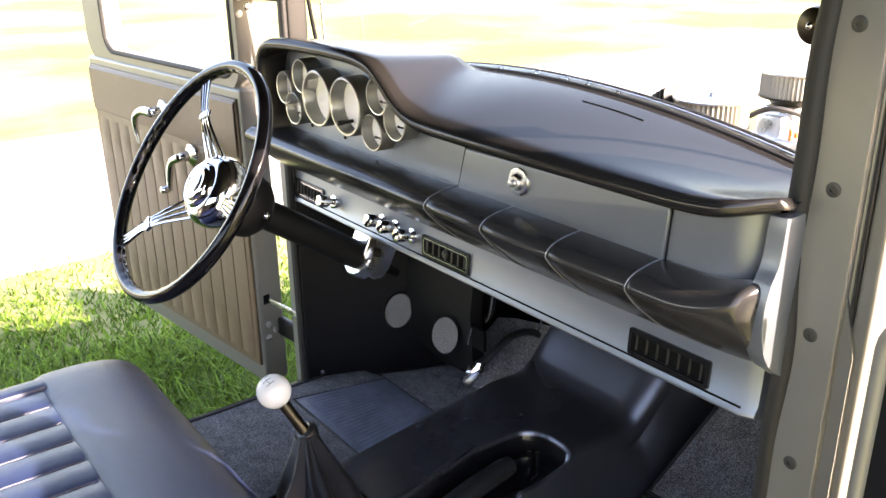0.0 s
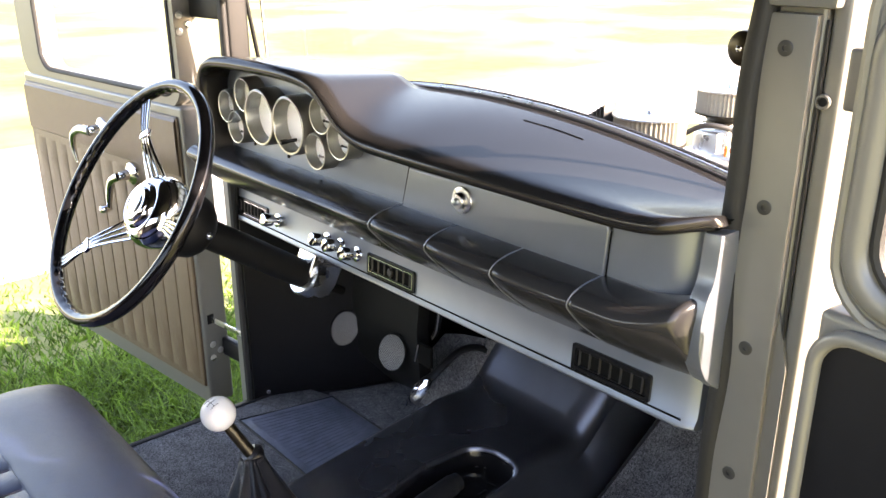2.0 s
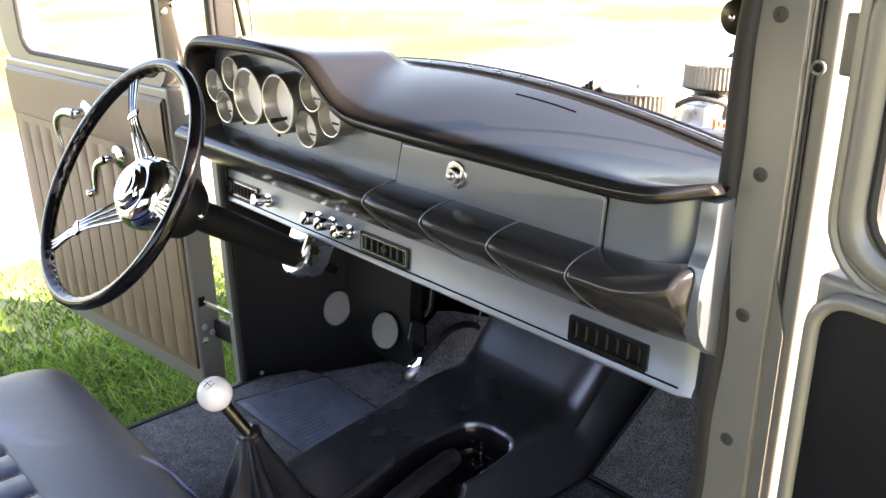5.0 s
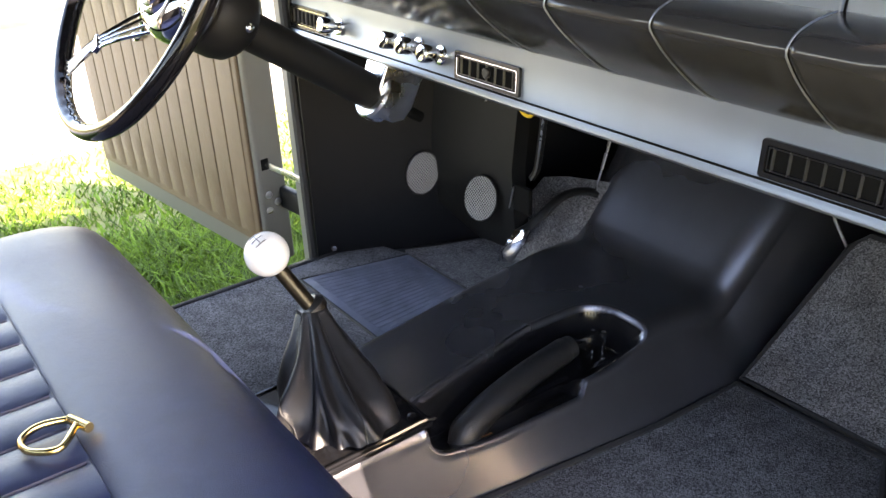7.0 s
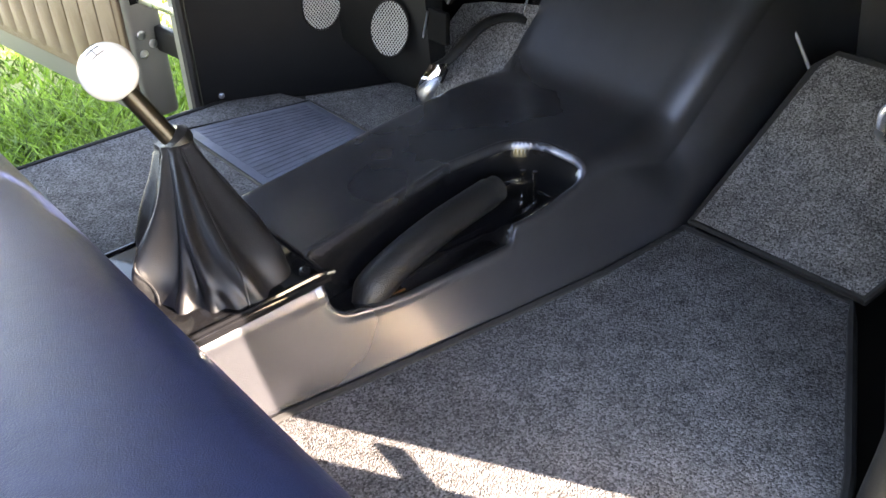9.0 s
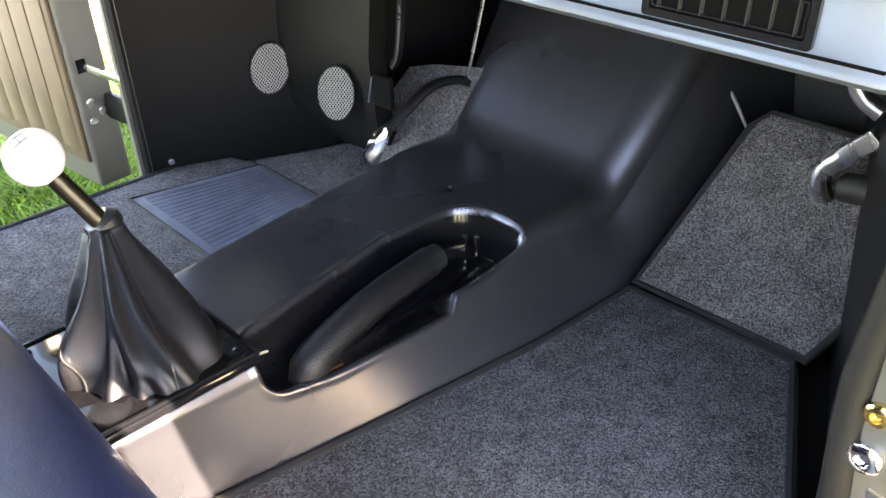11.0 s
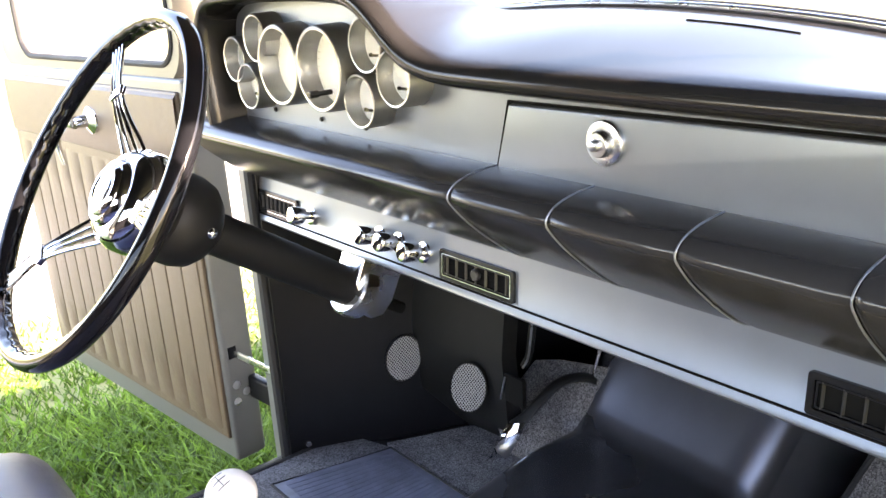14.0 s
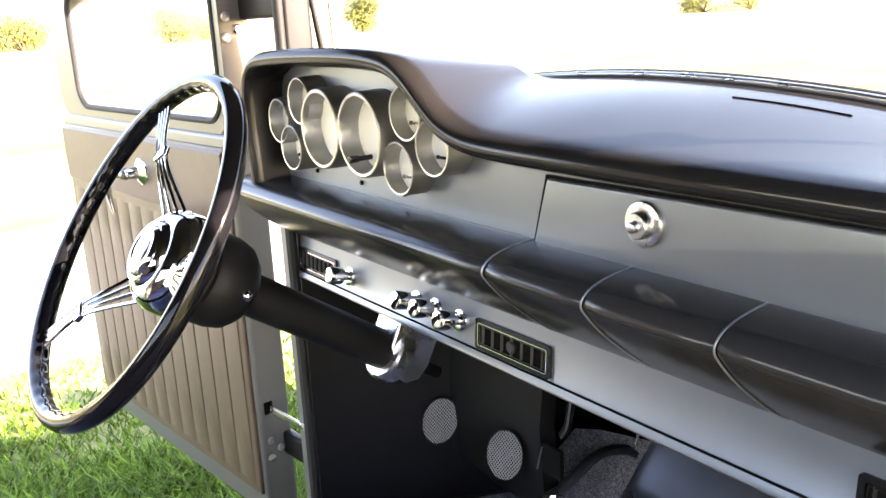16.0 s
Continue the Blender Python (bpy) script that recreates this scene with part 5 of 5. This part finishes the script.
    part("wire", tube(smooth_path([(0.05, 0.17, 0.975), (0.055, 0.185, 0.948), (0.06, 0.235, 0.945), (0.05, 0.26, 0.97)], 6), 0.0014, 6), M_BRASS, w, "thin tan wire")
    part("cable", tube(smooth_path([(0.14, 0.24, 0.96), (0.15, 0.235, 0.92), (0.15, 0.232, 0.885)], 5), 0.002, 6), M_BRUSHED, w)
    part("cable", tube(smooth_path([(0.45, -0.120, 0.80), (0.45, -0.143, 0.7714), (0.45, -0.1706, 0.7432), (0.45, -0.1882, 0.7194), (0.450, -0.1989, 0.7044)], 6), 0.0024, 8), M_MESH, w, "grey cable")
    # air conditioning hose ends
    f = thing("hose_fitting", (0.42, -0.33, 0.68), "bare metal hose elbow with a square crimped end", "hose fitting")
    part("elbow", tube(smooth_path([(0.392, -0.336, 0.674), (0.386, -0.327, 0.690), (0.385, -0.325, 0.706), (0.385, -0.332, 0.721), (0.385, -0.346, 0.737)], 6), 0.0115, 14), M_BRUSHED, f, "bare metal elbow")
    d = Vector((0, -0.67, 0.74)).normalized()
    cr = box(-0.023, 0.023, -0.012, 0.012, -0.010, 0.010, 0.003)
    cr.transform(Matrix.Translation((0.385, -0.3605, 0.753)) @ Matrix((d, (-1, 0, 0), d.cross(Vector((-1, 0, 0))))).transposed().to_4x4())
    part("crimp", cr, M_BRUSHED, f, "square crimped ferrule")
    part("nut", lathe([(0, 0.0155), (0.008, 0.0155), (0.010, 0.013)], (0.396, -0.339, 0.670), (-0.5, 0.3, 0.8), 6), M_BRASS, f, "brass nut")
    part("rubber_hose", tube(smooth_path([(0.398, -0.350, 0.695), (0.384, -0.390, 0.702), (0.356, -0.435, 0.680), (0.318, -0.480, 0.640), (0.285, -0.515, 0.590)], 6), 0.017, 14), M_RUBBER, f, "thick black rubber hose")
    f2 = thing("hose_clamp", (0.15, -0.42, 0.9), "bare metal hose stub with a worm clamp", "hose fitting")
    part("stub", tube(smooth_path([(0.20, -0.395, 0.935), (0.20, -0.400, 0.905), (0.20, -0.410, 0.880), (0.20, -0.430, 0.868)], 6), 0.008, 12), M_BRUSHED, f2)
    part("clamp", lathe([(-0.008, 0.0115), (-0.008, 0.0135), (0.008, 0.0135), (0.008, 0.0115)], (0.20, -0.402, 0.897), (0, -0.2, -1), 20), M_CHROME, f2, "bright worm-drive clamp")


build_footwell()

# belt anchor loop on the seat
b = thing("seat_belt_loop", (-0.56, -0.04, 0.797), "brass-coloured wire loop lying on the seat pleats", "belt loop")
loop = smooth_path([(-0.545, -0.030, 0.801), (-0.552, -0.050, 0.803), (-0.568, -0.066, 0.803), (-0.588, -0.052, 0.802), (-0.590, -0.030, 0.801), (-0.572, -0.022, 0.803)], 6, closed=True)
part("wire", tube(loop, 0.0032, 10, closed=True), M_BRASS, b)
part("latch", tube([(-0.548, -0.026, 0.801), (-0.538, -0.052, 0.802)], 0.0048, 10), M_BRASS, b)

# small dash details
for y, z in ((0.372, 1.150), (0.262, 1.148), (0.170, 1.147)):
    part("stud", lathe([(0, 0.0028), (0.002, 0.0028), (0.003, 0.0015)], (-0.0425, y, z), (-1, 0, 0), 10), M_SATIN_BLACK, DASH, "small black stud")
part("trip_knob", lathe([(0, 0.003), (0.022, 0.003), (0.023, 0.0042), (0.034, 0.0042), (0.0345, 0.0025)], (-0.046, 0.222, 1.184), (-1, 0, 0), 14), M_BLACK, DASH, "small black reset knob")
part("defroster_slot", tube(smooth_path([(0.0834, -0.151, 1.2544), (0.0853, -0.2058, 1.2503), (0.0838, -0.2555, 1.2451)], 5), 0.0010, 6), M_DARK, DASH, "narrow dark defroster slot")

# windscreen swing knob
k = thing("swing_knob", (0.10, -0.47, 1.37), "dark bronze and chrome windscreen swing-arm knob", "knob")
part("knob", lathe([(-0.004, 0.010), (0.0, 0.019), (0.006, 0.0205), (0.012, 0.019), (0.016, 0.012)], (0.118, -0.452, 1.375), (-1, 0.12, 0), 28), M_BRONZE, k)
part("arm", tube([(0.118, -0.452, 1.375), (0.14, -0.47, 1.375), (0.14, -0.53, 1.38)], 0.006, 10), M_CHROME, k)
part("screw", ball((0.1015, -0.450, 1.375), 0.004, 10), M_CHROME, k)


# ---- engine bay ahead of the cowl ----
def build_air_cleaner(x, y, z, r=0.072, h=0.05):
    e = thing("air_cleaner", (x, y, z - h / 2), "round pleated air filter with bright lids on the carburettor", "air filter", "twin air filters")
    bm = bmesh.new()
    n = 96
    rows = []
    for zz in (z - h / 2, z + h / 2):
        rows.append([Vector((x + (r - (0.004 if k % 2 else 0)) * math.cos(2 * math.pi * k / n), y + (r - (0.004 if k % 2 else 0)) * math.sin(2 * math.pi * k / n), zz)) for k in range(n)])
    part("element", grid(rows, close_v=True, caps=True), M_PAPER, e, "pleated filter element", smooth=False)
    part("lid", lathe([(0, r + 0.003), (0.003, r + 0.003), (0.005, r - 0.012), (0.006, 0.01), (0.012, 0.008), (0.013, 0.002)], (x, y, z + h / 2), (0, 0, 1), 40), M_BRUSHED, e)
    part("base", lathe([(0, r + 0.004), (-0.004, r + 0.003), (-0.008, r - 0.02), (-0.03, 0.04)], (x, y, z - h / 2), (0, 0, 1), 40), M_BRONZE, e)
    c = thing("carburettor", (x, y, z - h / 2 - 0.11), "polished carburettor below the air filter", "carburettor", "twin carburettors")
    part("body", box(x - 0.055, x + 0.055, y - 0.04, y + 0.04, z - h / 2 - 0.10, z - h / 2 - 0.02, 0.008), M_BRUSHED, c)
    part("bowl", box(x - 0.085, x - 0.055, y - 0.032, y + 0.032, z - h / 2 - 0.085, z - h / 2 - 0.035, 0.008), M_BRUSHED, c)
    part("bowl", box(x + 0.055, x + 0.085, y - 0.032, y + 0.032, z - h / 2 - 0.085, z - h / 2 - 0.035, 0.008), M_BRUSHED, c)
    part("throttle_shaft", rod((x, y - 0.075, z - h / 2 - 0.085), (x, y + 0.06, z - h / 2 - 0.085), 0.004, 8), M_CHROME, c)


def build_engine():
    build_air_cleaner(0.66, 0.050, 1.130)
    build_air_cleaner(1.02, 0.092, 1.137)
    e = thing("engine_block", (0.85, 0.07, 0.4), "chrome-trimmed V8 engine with orange lettering on its valve cover", "engine")
    part("block", box(0.62, 1.2, -0.12, 0.26, 0.45, 0.86, 0.02), M_SATIN_BLACK, e)
    part("intake_manifold", box(0.60, 1.16, -0.03, 0.17, 0.86, 0.985, 0.015), M_BRUSHED, e, "polished intake manifold")
    for s in (-1, 1):
        vc = box(0.62, 1.16, -0.06, 0.06, -0.035, 0.035, 0.012)
        vc.transform(Matrix.Translation((0.0, 0.07 + s * 0.2, 0.93)) @ pose(0, 0, 0, -s * 35, 0, 0))
        part("valve_cover", vc, M_BRUSHED, e, "finned polished valve cover")
    for k, (a, b) in enumerate(((0.93, 0.95), (0.965, 1.0), (1.01, 1.03), (1.04, 1.075))):
        bar = box(0.797, 0.803, -0.046 - 0.011 * k, -0.040 - 0.011 * k, 1.066 + 0.004 * (k % 2) + 0.003 * k, 1.088 - 0.006 * (k % 3) + 0.003 * k, 0.002)
        part("lettering_bar", bar, M_ORANGE, e, "orange script bar")
    part("coil_pack", box(0.80, 0.86, -0.10, 0.0, 0.985, 1.062, 0.01), M_BRUSHED, e, "polished cover")
    part("fuel_line", tube(smooth_path([(0.72, 0.055, 1.085), (0.75, 0.039, 1.101), (0.75, -0.02, 1.134), (0.80, -0.06, 1.12), (0.86, -0.03, 1.08)], 6), 0.0055, 8), M_RUBBER, e, "black fuel line")
    part("red_hose", tube(smooth_path([(1.15, -0.100, 0.83), (1.15, -0.110, 0.87), (1.15, -0.113, 0.915), (1.15, -0.130, 0.938), (1.15, -0.17, 0.93)], 5), 0.019, 12), M_RED, e, "red coolant hose")
    part("pulley_belt", tube(smooth_path([(1.10, -0.095, 0.972), (1.10, -0.116, 0.970), (1.10, -0.142, 0.957), (1.10, -0.156, 0.929), (1.10, -0.156, 0.88), (1.10, -0.12, 0.84)], 5), 0.005, 8), M_RUBBER, e, "black drive belt")
    part("alternator", lathe([(-0.04, 0.03), (-0.035, 0.042), (0.03, 0.042), (0.04, 0.03)], (1.06, -0.125, 0.91), (1, 0, 0), 24), M_BRUSHED, e, "ribbed bare metal alternator")
    part("breather_hose", tube(smooth_path([(1.0, -0.10, 0.99), (1.0, -0.14, 1.05), (1.0, -0.19, 1.065), (1.0, -0.23, 1.03), (1.0, -0.25, 0.95)], 5), 0.013, 10), M_RUBBER, e, "black breather hose")
    part("blue_hose", tube(smooth_path([(1.0, -0.10, 1.0), (1.0, -0.13, 1.16), (1.0, -0.16, 1.226), (1.0, -0.20, 1.230), (1.0, -0.235, 1.16), (1.0, -0.25, 0.98)], 6), 0.0065, 8), M_HOSE, e, "blue silicone hose")
    fan = thing("breather_cap", (0.62, 0.148, 0.95), "finned chrome breather on the valve cover", "breather")
    for k in range(7):
        part("fin", box(0.60, 0.64, 0.118 + k * 0.009, 0.1215 + k * 0.009, 1.10, 1.176 - 0.006 * k, 0.001), M_SCREW, fan)
    part("stem", box(0.605, 0.635, 0.12, 0.175, 0.95, 1.102, 0.004), M_BRUSHED, fan)


build_engine()

# ---- far field ----
for i, (x, y, h, w) in enumerate(((10.5, 104, 3.6, 5.5), (18.5, 106, 4.4, 6.0), (35.0, 105, 5.0, 7.0), (44.0, 118, 3.6, 5.0), (62.0, 105, 5.4, 6.0), (140.0, 108, 6.0, 9.0), (152.0, 106, 5.0, 9.0))):
    build_shrub(x, y, h, w, 11 + i)


# shift pattern on the ball: short engraved strokes on its upper rear side
def build_pattern():
    out = Vector((-0.42, -0.10, 0.90)).normalized()
    u = out.cross(Vector((0, 1, 0))).normalized()
    v = out.cross(u)
    shifter = next(o for o in scene.objects if o.name.startswith("gear_shifter"))
    knob = next(o for o in shifter.children if o.name.startswith("knob"))
    bm = bmesh.new()
    def on(a, b):
        d = (out + u * a + v * b).normalized()
        return BALL + d * 0.0263
    for p, q in (((-0.3, -0.35), (0.3, -0.35)), ((-0.3, 0.0), (0.3, 0.0)), ((-0.3, 0.35), (0.3, 0.35)), ((0.0, -0.35), (0.0, 0.35))):
        tube([on(mix(p[0], q[0], t), mix(p[1], q[1], t)) for t in np.linspace(0, 1, 7)], 0.00045, 5, bm=bm)
    part("shift_pattern", bm, M_SCREW, knob, "engraved dark shift pattern")


build_pattern()
